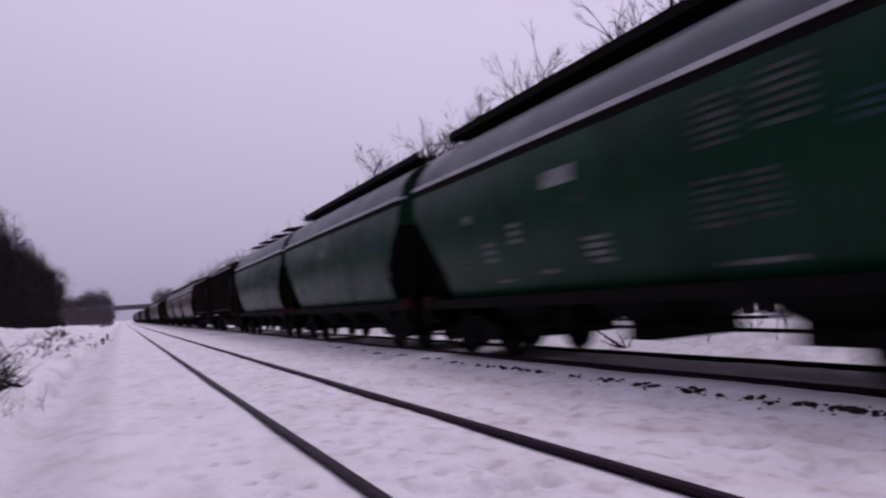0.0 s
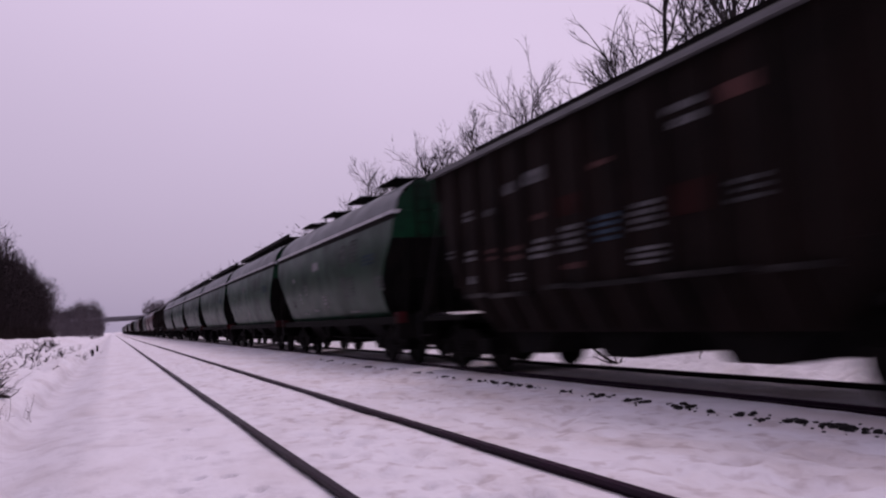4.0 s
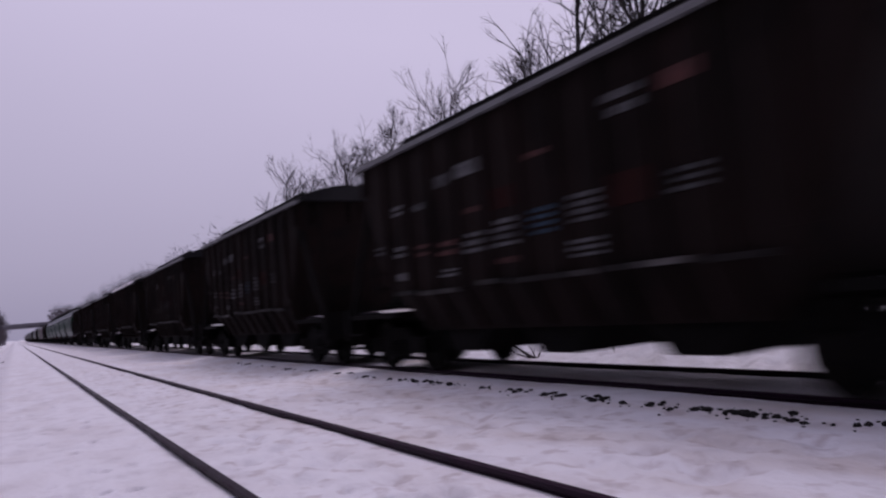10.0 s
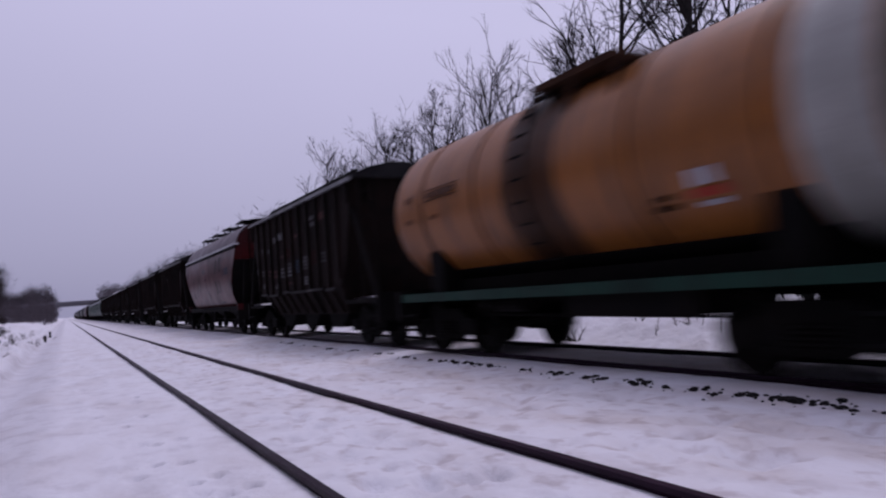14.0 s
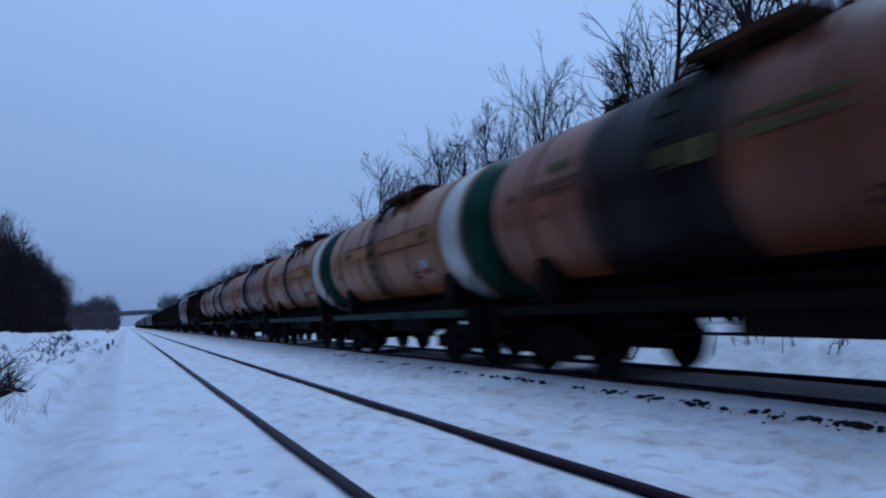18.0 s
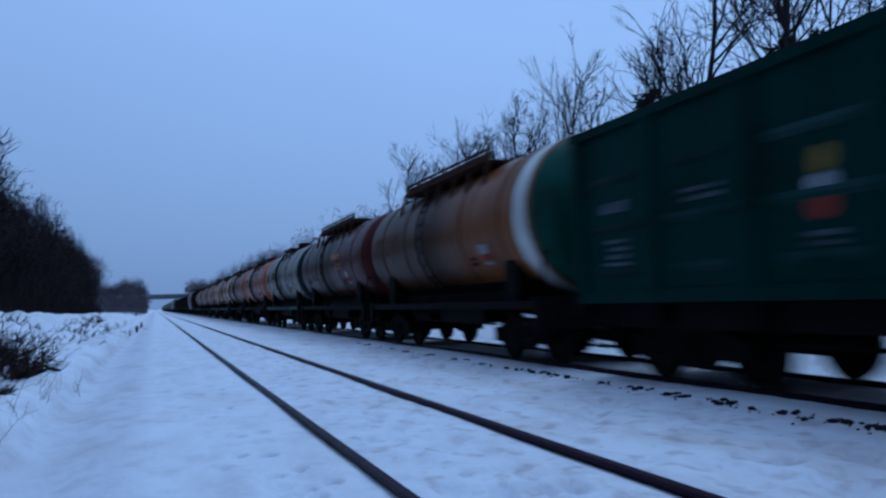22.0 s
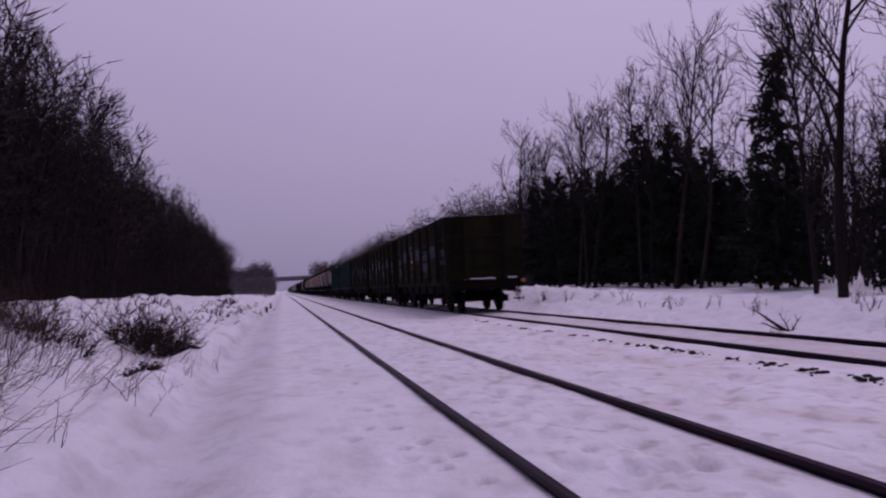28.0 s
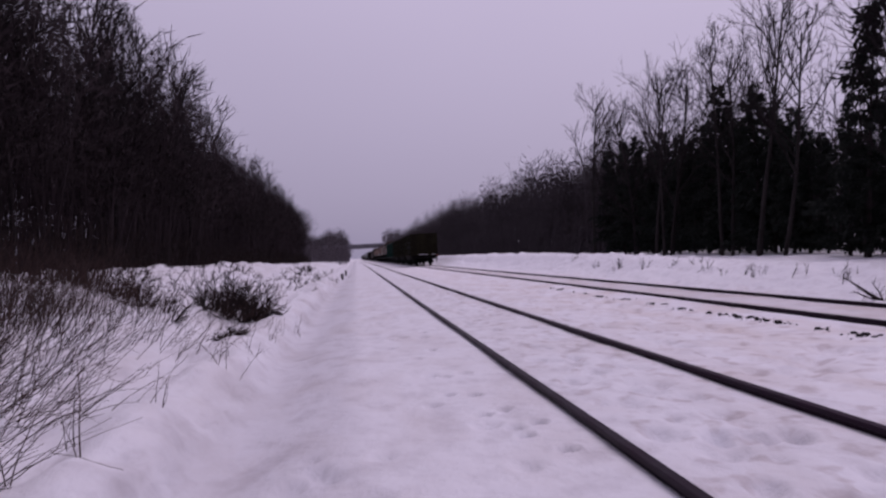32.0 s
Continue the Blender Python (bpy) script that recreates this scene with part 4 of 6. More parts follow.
        part("release_lever", Build().box(1.22, 1.46, y - 0.10, y + 0.10, 0.98, 1.20).bar((0.3, y, 1.08), (1.3, y, 1.08), 0.03).mesh("release_lever", M["lever"]), wagon, "dull red painted release lever")
        part("sill", Build().box(s * 0.55 - 0.12, s * 0.55 + 0.12, -half + 0.7, half - 0.7, 0.92, 1.18).mesh("sill", M["under"]), wagon)
    for y in (-2.45, 0.0, 2.45):
        part("discharge_chute", Build().rings([[(1.0, y - 0.8, 0.80), (1.0, y + 0.8, 0.80), (-1.0, y + 0.8, 0.80), (-1.0, y - 0.8, 0.80)], [(1.05, y - 0.42, 0.40), (1.05, y + 0.42, 0.40), (-1.05, y + 0.42, 0.40), (-1.05, y - 0.42, 0.40)]]).mesh("discharge_chute", M["under"]), wagon)
    # one bay between two ribs after another: height, width, rows and paint of each mark
    bays = {-4: ((2.3, 0.5, 0.3, 3, "faint"), (3.4, 0.5, 0.2, 1, "pink")), -3: ((2.35, 0.6, 0.5, 1, "oxide"), (3.35, 0.55, 0.36, 2, "white")), -2: ((2.25, 0.6, 0.4, 4, "white"), (1.75, 0.6, 0.26, 3, "white")), -1: ((2.2, 0.5, 0.4, 4, "blue"), (3.1, 0.45, 0.1, 1, "pink")), 0: ((2.15, 0.55, 0.44, 4, "white"), (2.65, 0.5, 0.3, 1, "oxide"), (1.75, 0.4, 0.1, 1, "pink")), 1: ((2.1, 0.55, 0.36, 3, "white"), (3.25, 0.75, 0.26, 1, "white"), (2.6, 0.3, 0.1, 1, "pink")), 2: ((2.1, 0.5, 0.3, 2, "pink"), (3.2, 0.35, 0.24, 1, "white"), (1.7, 0.4, 0.16, 2, "white")), 3: ((2.15, 0.35, 0.26, 2, "pink"), (2.9, 0.35, 0.12, 1, "faint")), 4: ((2.2, 0.35, 0.24, 2, "white"), (2.95, 0.35, 0.22, 2, "white"), (1.75, 0.3, 0.16, 1, "white")), 5: ((2.3, 0.3, 0.2, 2, "faint"),)}
    for y, z, ww, hh, rows, mat in [(0.84 * k + 0.42, *m) for k, marks in bays.items() for m in marks]:
        marking(wagon, -w - 0.006, y, z, ww, hh, rows, mat)
    running_gear(wagon, 4.95, half)
    return wagon


RUNG = Build().bar((0, -0.2, 0), (0, 0.2, 0), 0.035, 0.035).mesh("rung", M["dark"])
TANK_R, TANK_Z, TANK_L = 1.49, 2.74, 5.05


def tank_wagon(paint, cap, ring, deck, sill, label, spots=()):
    """Oil tank wagon: cylindrical barrel with dished ends on a low frame, filling hatch and walkway on top."""
    wagon = empty_thing("tank_wagon", label, "tank wagon", "wagons of the freight train")
    half = 5.9

    def hoop(y, r, n=40):
        return [(r * math.cos(a), y, TANK_Z + r * math.sin(a)) for a in np.linspace(0, 2 * math.pi, n, endpoint=False)]
    part("barrel", Build().rings([hoop(y, TANK_R) for y in np.linspace(-TANK_L, TANK_L, 12)][::-1] + [hoop(-TANK_L - 0.12, TANK_R * 0.985)], True, (False, False)).mesh("barrel", T_PAINT[paint], 40), wagon)
    dish = [(0.0, 1.0), (0.12, 0.985), (0.24, 0.94), (0.34, 0.85), (0.42, 0.7), (0.48, 0.48), (0.51, 0.2)]
    for s in (-1, 1):
        data = Build().rings([hoop(s * (TANK_L + d), TANK_R * r) for d, r in dish[s < 0:]], True, (False, True)).mesh("end_cap", T_PAINT[cap if s < 0 else paint], 50)
        part("end_cap", data, wagon, "dished end of the tank")
    if ring:
        y, wide = -TANK_L + 0.42, (0.42 if deck == "short" else 0.08)
        part("end_band", Build().rings([hoop(y - 0.44, TANK_R + 0.004), hoop(y - 0.44, TANK_R + 0.012), hoop(y + wide, TANK_R + 0.012), hoop(y + wide, TANK_R + 0.004)], True, (False, False)).mesh("end_band", T_PAINT["ring"], 30), wagon, "whitish painted band")
    # dark sheet added round the underside for its shade and oily dirt
    belly_rings = [[((TANK_R + o) * math.cos(a), y, TANK_Z + (TANK_R + o) * math.sin(a)) for o in (0.003, 0.03) for a in (np.linspace(-2.22, -0.92, 16) if o < 0.02 else np.linspace(-0.92, -2.22, 16))] for y in np.linspace(-TANK_L + 0.75, TANK_L - 0.45, 9)]
    part("steam_casing", Build().rings(belly_rings).mesh("steam_casing", M["under"], 40), wagon, "added dark sheet for the shade and oil on the belly")
    for y in (-3.9, -1.9, 1.9, 3.9):
        part("strap", Build().rings([hoop(y - 0.025, TANK_R + 0.003), hoop(y - 0.025, TANK_R + 0.015), hoop(y + 0.025, TANK_R + 0.015), hoop(y + 0.025, TANK_R + 0.003)], True, (False, False)).mesh("strap", M["rustwalk"], 30), wagon)
    part("filling_dome", Build().rings([[(0.38 * r * math.cos(a), 0.38 * r * math.sin(a), z) for a in np.linspace(0, 2 * math.pi, 20, endpoint=False)] for r, z in ((1, TANK_Z + TANK_R - 0.1), (1, 4.42), (1.12, 4.44), (1.12, 4.50), (0.5, 4.56))]).mesh("filling_dome", M["rustwalk"], 40), wagon)
    y0, y1 = (-2.7, 2.9) if deck == "long" else (-1.5, 0.5)
    for s in (-1, 1):
        lift = 4.12 if deck == "long" else 4.06
        b = Build().box(s * 0.78 - 0.34, s * 0.78 + 0.34, y0, y1, lift, lift + (0.05 if deck == "long" else 0.10))
        k = int((y1 - y0) / 0.8)
        for i in range(k + 1):
            y = y0 + i * (y1 - y0) / k
            b.bar((s * 0.75, y, 3.9), (s * 0.75, y, lift + 0.02), 0.05)
            b.bar((s * 1.08, y, lift), (s * 1.22, y, 3.55), 0.06)
            if deck == "long":
                b.bar((s * 1.0, y, 4.16), (s * 1.0, y, 4.42), 0.035)
        if deck == "long":
            b.bar((s * 1.0, y0, 4.40), (s * 1.0, y1, 4.40), 0.045)
            b.box(s * 1.0 - 0.02, s * 1.0 + 0.02, y0, y1, 4.08, 4.32)
        part("walkway", b.mesh("walkway", M["rustwalk"]), wagon, "rusty railed walkway")
        b = Build()
        for e in (-0.2, 0.2):
            b.tube([(s * (TANK_R + 0.12) * math.cos(a), 0.4 + e, TANK_Z + (TANK_R + 0.12) * math.sin(a)) for a in np.linspace(1.1, -0.9, 8)] + [(s * 1.45, 0.4 + e, 1.1)], [0.032] * 9, 5)
        ladder = part("ladder", b.mesh("ladder", M["dark"]), wagon)
        for a in np.linspace(1.05, -0.85, 10):
            part("rung", RUNG, ladder, at=(s * (TANK_R + 0.12) * math.cos(a), 0.4, TANK_Z + (TANK_R + 0.12) * math.sin(a)))
        part("sill", Build().box(s * 1.38 - 0.07, s * 1.38 + 0.07, -half + 0.65, half - 0.65, 0.99, 1.15).mesh("sill", M[sill]), wagon)
        y = s * (half - 0.62)
        part("buffer_beam", Build().box(-1.5, 1.5, y - 0.08, y + 0.08, 0.62, 1.22).mesh("buffer_beam", M["under"]), wagon)
        b = Build()
        for q in (-1, 1):
            b.bar((q * 1.3, y, 1.2), (q * 1.3, y, 2.0), 0.035)
        b.bar((-1.3, y, 2.0), (1.3, y, 2.0), 0.035)
        part("handrail", b.mesh("handrail", M["under"]), wagon)
        yy = s * 3.9
        part("saddle", Build().rings([[(x, yy - 0.25, z) for x, z in ((-1.25, 1.0), (1.25, 1.0), (1.25, 1.95), (0.7, 1.42), (-0.7, 1.42), (-1.25, 1.95))], [(x, yy + 0.25, z) for x, z in ((-1.25, 1.0), (1.25, 1.0), (1.25, 1.95), (0.7, 1.42), (-0.7, 1.42), (-1.25, 1.95))]]).mesh("saddle", M["under"]), wagon)
    part("centre_sill", Build().box(-0.3, 0.3, -half + 0.6, half - 0.6, 0.85, 1.2).mesh("centre_sill", M["under"]), wagon)
    part("deck_plate", Build().box(-1.3, 1.3, -half + 0.75, half - 0.75, 1.04, 1.08).mesh("deck_plate", M["under"]), wagon)
    part("belly_tray", Build().box(-0.9, 0.9, -3.6, 3.6, 1.08, 1.36).mesh("belly_tray", M["under"]), wagon)
    part("brake_gear", Build().box(-0.5, 0.5, -0.4, 0.5, 0.74, 0.95).box(-1.32, -0.6, -2.7, -0.25, 0.70, 0.99).bar((-0.95, -2.6, 0.66), (-0.95, 2.6, 0.70), 0.04).rings([[(-1.0 + 0.16 * math.cos(a), y, 0.86 + 0.12 * math.sin(a)) for a in np.linspace(0, 6.28, 10, endpoint=False)] for y in (1.2, 2.1)]).mesh("brake_gear", M["under"]), wagon)
    part("outlet_valve", Build().rings([[(0.22 * math.cos(a), 0.22 * math.sin(a), z) for a in np.linspace(0, 6.28, 12, endpoint=False)] for z in (1.3, 0.72)]).mesh("outlet_valve", M["under"]), wagon)
    for y, z, w, h, rows, mat in spots:
        dz = z - TANK_Z
        x = -math.sqrt(TANK_R ** 2 - dz ** 2) - (0.014 if mat == "band" else 0.022)
        marking(wagon, x, y, z, w, h, rows, mat, math.atan2(dz, -x) * 1.0)
    running_gear(wagon, 3.9, half)
    return wagon


def gondola(paint, label, seed):
    """High-sided open wagon with ribbed walls, heaped with dark load."""
    wagon = empty_thing("gondola_wagon", label, "open wagon", "wagons of the freight train")
    half, hl, w, top = 6.92, 6.32, 1.44, 3.62
    for s in (-1, 1):
        part("side_wall", Build().box(s * w - 0.03, s * w + 0.03, -hl, hl, 1.24, top).mesh("side_wall", M[paint]), wagon)
        part("top_rim", Build().box(s * w - 0.09, s * w + 0.11, -hl - 0.05, hl + 0.05, top - 0.04, top + 0.09).mesh("top_rim", M[paint]), wagon)
        part("sill", Build().box(s * w - 0.06, s * w + 0.1, -hl, hl, 1.08, 1.26).mesh("sill", M[paint]), wagon)
        for i in range(8):
            y = -hl + 0.12 + i * (2 * hl - 0.24) / 7
            part("rib", Build().rings([[(s * w, y - 0.12, z), (s * w, y + 0.12, z), (s * (w + 0.12), y + 0.08, z), (s * (w + 0.12), y - 0.08, z)] for z in (1.22, top)]).mesh("rib", M[paint]), wagon)
        for i in range(7):
            y = -hl + 0.12 + (i + 0.5) * (2 * hl - 0.24) / 7
            for z, n in ((1.52, 0.55), (2.16, 0.72), (2.86, 0.62)):
                n *= 0.75 + 0.35 * abs(noise.noise((i * 2.3, z * 5.0, seed * 1.7)))
                b = Build().rings([[(s * (w + 0.028), yy, z - 0.07), (s * (w + 0.075), yy, z - 0.01), (s * (w + 0.075), yy, z + 0.005), (s * (w + 0.028), yy, z + 0.07)] for yy in (y - n, y + n)])
                part("panel_ridge", b.mesh("panel_ridge", M["crease" if paint == "green_dark" else "crease_olive"]), wagon, "dusty pressed ridge with its lit edge painted in")
            part("bottom_flap", Build().rings([[(s * 0.2, y - 0.7, 1.10), (s * 0.2, y + 0.7, 1.10), (s * 1.3, y + 0.7, 1.06), (s * 1.3, y - 0.7, 1.06)], [(s * 0.2, y - 0.7, 1.02), (s * 0.2, y + 0.7, 1.02), (s * 1.3, y + 0.7, 0.73), (s * 1.3, y - 0.7, 0.73)]]).mesh("bottom_flap", M["under"]), wagon)
        y = s * hl
        part("end_wall", Build().box(-w, w, y - 0.03, y + 0.03, 1.24, top).mesh("end_wall", M[paint]), wagon)
        for z in (1.75, 2.35, 2.95):
            part("end_rib", Build().box(-w, w, y + s * 0.06 - 0.05, y + s * 0.06 + 0.05, z - 0.06, z + 0.06).mesh("end_rib", M[paint]), wagon)
        for x in (-0.75, 0.75):
            part("end_post", Build().box(x - 0.08, x + 0.08, y + s * 0.09 - 0.06, y + s * 0.09 + 0.06, 1.2, top + 0.03).mesh("end_post", M[paint]), wagon)
        part("end_rim", Build().box(-w - 0.1, w + 0.1, y - 0.07, y + 0.11, top - 0.035, top + 0.085).mesh("end_rim", M[paint]), wagon)
        yb = s * (half - 0.55)
        part("buffer_beam", Build().box(-1.5, 1.5, yb - 0.07, yb + 0.07, 0.9, 1.24).box(-1.5, 1.5, min(yb, s * hl), max(yb, s * hl), 1.1, 1.16).mesh("buffer_beam", M["under"]), wagon)
        for low, high in ((-0.9, 0.35), (0.8, 1.22)):
            part("snow_cover", Build().rings([[(low + (high - low) * q, yb - s * 0.06, z), (low + (high - low) * q, yb, z + 0.05), (low + (high - low) * q, yb + s * 0.06, z)] for q, z in ((0, 1.243), (0.25, 1.275), (0.6, 1.25), (0.85, 1.27), (1, 1.243))], False).mesh("snow_cover", M["snow"], 60), wagon, "strip of snow on the beam")
        part("ladder", ladder_mesh(1.2, 3.6), wagon, at=(-1.1, s * (hl + 0.17), 0)).rotation_euler = (0, 0, math.pi / 2)
        part("side_ladder", ladder_mesh(0.6, 3.5), wagon, at=(s * (w + 0.14), -hl + 0.85, 0))
    rng = random.Random(seed)
    nx, ny = 9, 40
    b = Build()
    for j in range(ny):
        for i in range(nx):
            x, y = -w + 0.05 + i * (2 * w - 0.1) / (nx - 1), -hl + 0.05 + j * (2 * hl - 0.1) / (ny - 1)
            edge = min(1, 3 * min(i, nx - 1 - i) / (nx - 1)) * min(1, 8 * min(j, ny - 1 - j) / (ny - 1))
            b.v.append((x, y, top - 0.22 + 0.26 * edge + 0.16 * noise.noise((x * 0.9, y * 0.6, seed)) + rng.uniform(-0.03, 0.03)))
    b.f = [(j * nx + i, j * nx + i + 1, (j + 1) * nx + i + 1, (j + 1) * nx + i) for j in range(ny - 1) for i in range(nx - 1)]
    part("load", b.mesh("load", M["coal"]), wagon, "heaped dark bulk load")
    part("floor", Build().box(-w, w, -hl, hl, 1.16, 1.24).mesh("floor", M["under"]), wagon)
    part("centre_sill", Build().box(-0.28, 0.28, -half + 0.6, half - 0.6, 0.82, 1.12).bar((-0.9, -3.0, 0.55), (-0.9, 3.0, 0.55), 0.05).box(-0.7, 0.5, -0.5, 0.5, 0.5, 0.95).mesh("centre_sill", M["under"]), wagon)
    px = [-hl + 0.12 + (i + 0.5) * (2 * hl - 0.24) / 7 for i in range(7)]
    x = -w - 0.036
    # small emblem: yellow over grey over red, drawn as plain rounded shapes
    for dy, z, mat, rw, rh in ((-0.02, 2.50, "yellow", 0.11, 0.15), (0.0, 2.27, "bright", 0.12, 0.09), (0.02, 2.04, "vermilion", 0.13, 0.16)) + (() if paint == "green_dark" else ((-0.46, 2.2, "blue", 0.2, 0.10), (-0.46, 2.36, "bright", 0.14, 0.03))):
        disc = Build().rings([[(q, rw * math.cos(a), rh * math.sin(a)) for a in np.linspace(0, 6.28, 16, endpoint=False)] for q in (-0.004, 0.004)]).mesh("emblem", M[mat])
        part("emblem", disc, wagon, "faded painted emblem", at=(x, px[4] - 0.05 + dy, z))
    if paint == "olive":
        for k, z, ww, hh in ((5, 2.62, 1.25, 0.62), (4, 2.82, 0.95, 0.42), (6, 2.1, 0.8, 0.9), (3, 2.55, 1.3, 0.55), (2, 2.1, 1.2, 0.7), (1, 2.5, 1.2, 0.5), (0, 2.2, 0.9, 0.6)):
            part("paint_patch", Build().box(-0.003, 0.003, -ww / 2, ww / 2, -hh / 2, hh / 2).mesh("paint_patch", M["teal"]), wagon, "dull blue overpainted patch", at=(-w - 0.034, px[k], z))
        for k, z, ww, hh, rows in ((5, 2.72, 1.1, 0.2, 1), (6, 2.38, 0.6, 0.34, 3), (3, 2.62, 1.0, 0.24, 2), (1, 2.62, 0.9, 0.2, 1), (4, 2.92, 0.7, 0.12, 1), (2, 2.3, 0.9, 0.2, 2)):
            marking(wagon, x - 0.012, px[k], z, ww, hh, rows, "dim")
    for k, z, ww, hh, rows, mat in ((5, 2.42, 0.8, 0.22, 2, "dim"), (6, 2.46, 0.6, 0.2, 1, "dim"), (6, 1.8, 0.6, 0.44, 4, "dim"), (2, 2.46, 0.8, 0.34, 3, "blue"), (2, 1.75, 0.7, 0.3, 3, "blue"), (1, 2.4, 0.7, 0.3, 2, "blue"), (3, 2.44, 0.6, 0.2, 2, "dim"), (0, 2.4, 0.5, 0.3, 3, "dim"), (4, 1.7, 0.5, 0.2, 2, "dim")):
        marking(wagon, x, px[k], z, ww, hh, rows, mat)
    running_gear(wagon, 4.3, half)
    return wagon


# ---- the train: (wagon, centre of its place at 0 s) ----
TRAIN = []
GREEN = rounded_hopper("grain_hopper_wagon", "green", "roof_green", "glossy dark green grain hopper wagon with railed roof walkway", "walk", HOPPER_MARKS)
GREEN_HATCH = rounded_hopper("grain_hopper_wagon", "green", "roof_green", "glossy dark green grain hopper wagon with four roof hatches", "hatch", HOPPER_MARKS)
RED = rounded_hopper("grain_hopper_wagon", "red", "roof_red", "glossy dark red grain hopper wagon with four roof hatches", "hatch", HOPPER_MARKS)
COVERED = covered_wagon()
for ob, u in ((GREEN, 8.75), (GREEN_HATCH, -34.05), (RED, -162.9), (COVERED, -48.28)):
    TRAIN.append((ob, u))
HERE = Matrix.Identity(4)
for u in (23.05, -5.5, -19.75):
    TRAIN.append((copy_thing(GREEN, HERE), u))
TRAIN.append((copy_thing(GREEN_HATCH, HERE), 37.3))
for k in range(1, 8):
    wagon = copy_thing(COVERED, HERE)
    TRAIN.append((wagon, -48.28 - 14.33 * k))
    if k == 3:
        tagged(wagon, "dark brown covered hopper wagon with snow along its roof edge", "hopper wagon", "wagons of the freight train")
        for side in (-1, 1):
            drift = [[(side * (x + (0.012 if 0 < i < 4 else 0) * math.sin(2.3 * y + i)), y, z) for i, (x, z) in enumerate(((1.575, 3.95), (1.605, 4.00), (1.57, 4.08), (1.42, 4.16), (1.12, 4.27), (1.12, 4.235), (1.45, 4.10), (1.572, 4.02)))] for y in np.linspace(-5.28, 5.28, 40)]
            part("roof_snow", Build().rings(drift).mesh("roof_snow", M["snow"], 50), wagon, "strip of snow lying on the roof edge")
TRAIN.append((copy_thing(COVERED, HERE), -177.7))
# wagons already far down the line
u = 51.7
for k, kind in enumerate("CCRRGCCRGGCCCRGGCCCRRGGCCGGRCC"):
    TRAIN.append((copy_thing({"C": COVERED, "R": RED, "G": GREEN}[kind], HERE), u + 14.33 * k))
badge = [(-3.0, 2.22, 0.34, 0.2, 1, "bright"), (-3.0, 2.05, 0.5, 0.13, 1, "vermilion"), (-3.0, 1.93, 0.36, 0.08, 1, "bright"), (-2.3, 2.0, 0.34, 0.26, 2, "dark")]
writing = [(3.1, 3.07, 1.3, 0.03, 1, "script"), (3.1, 2.97, 1.15, 0.13, 1, "script"), (3.1, 2.87, 1.3, 0.03, 1, "script"), (3.4, 2.55, 0.3, 0.1, 1, "script"), (4.45, 2.98, 0.3, 0.14, 1, "script"), (4.45, 2.55, 0.25, 0.1, 1, "script")]
sign = badge + writing
stripe = badge + [(-1.75, 2.86, 3.5, 0.32, 1, "band"), (2.1, 2.86, 2.6, 0.32, 1, "band"), (-1.75, 3.05, 3.5, 0.04, 1, "script"), (-1.75, 2.67, 3.5, 0.04, 1, "script"), (2.1, 3.05, 2.6, 0.04, 1, "script"), (2.9, 2.86, 0.9, 0.16, 1, "script"), (-3.1, 2.86, 0.5, 0.2, 1, "panel"), (4.3, 2.3, 0.34, 0.16, 2, "script")]
daubed = sign + [(0.2, 2.86, 1.0, 0.3, 1, "lime"), (-1.4, 2.95, 1.5, 0.34, 2, "lime"), (3.0, 3.3, 0.6, 0.16, 1, "lime")]
smeared = sign + [(0.15, 2.55, 0.42, 0.42, 2, "lime"), (-1.2, 3.3, 0.6, 0.16, 1, "lime"), (-3.9, 3.05, 0.62, 0.2, 1, "bright")]
patched = badge + [(4.05, 2.75, 0.95, 0.5, 1, "panel"), (2.1, 2.85, 0.95, 0.5, 1, "panel"), (2.6, 2.1, 0.6, 0.2, 2, "panel"), (-1.9, 3.1, 0.8, 0.16, 2, "script"), (-2.0, 2.5, 0.6, 0.12, 2, "script"), (-3.4, 2.7, 0.4, 0.1, 1, "script"), (3.2, 2.0, 0.5, 0.2, 2, "dark"), (0.6, 2.15, 0.7, 0.3, 2, "lime")]
banded = badge + [(-1.6, 2.92, 1.3, 0.22, 1, "band"), (-2.0, 2.56, 1.1, 0.26, 2, "band"), (2.6, 2.3, 0.8, 0.3, 2, "pink"), (3.6, 2.2, 0.7, 0.3, 3, "pink")]
M["panel"] = T_PAINT["olive"]
M["band"] = T_PAINT["band"]
tanks = [
    ("tan", "cap_green", True, "short", "sill_green", "tan oil tank wagon with white band and green end", sign),
    ("rose", "cap_orange", False, "short", "under", "sooty rose-brown oil tank wagon with orange end", sign),
    ("rose", "cap_brown", False, "short", "under", "grimy rose-brown oil tank wagon with shade-darkened brown end", sign),
    ("cream", "cap_green", True, "short", "sill_green", "cream oil tank wagon with white band and green end", stripe),
    ("cream", "cap_green", True, "short", "sill_green", "cream oil tank wagon with white band and green end", stripe),
    ("spilt", "cap_orange", False, "short", "under", "rose-brown oil tank wagon with a broad black spill", daubed),
    ("orange", "cap_orange", False, "short", "under", "faded orange oil tank wagon with black spill", smeared),
    ("grey", "cap_teal", False, "short", "sill_green", "dirty white oil tank wagon with olive panels and dark end", patched),
    ("maroon", "maroon", False, "long", "under", "dark maroon tank wagon with long railed walkway", banded),
    ("ochre", "cap_green", True, "long", "under", "ochre tank wagon with long walkway and green end", sign),
]
for k, spec in enumerate(tanks):
    TRAIN.append((tank_wagon(*spec), -190.68 - 11.81 * k + (0.3 if k == 9 else 0.12 if k == 8 else 0)))
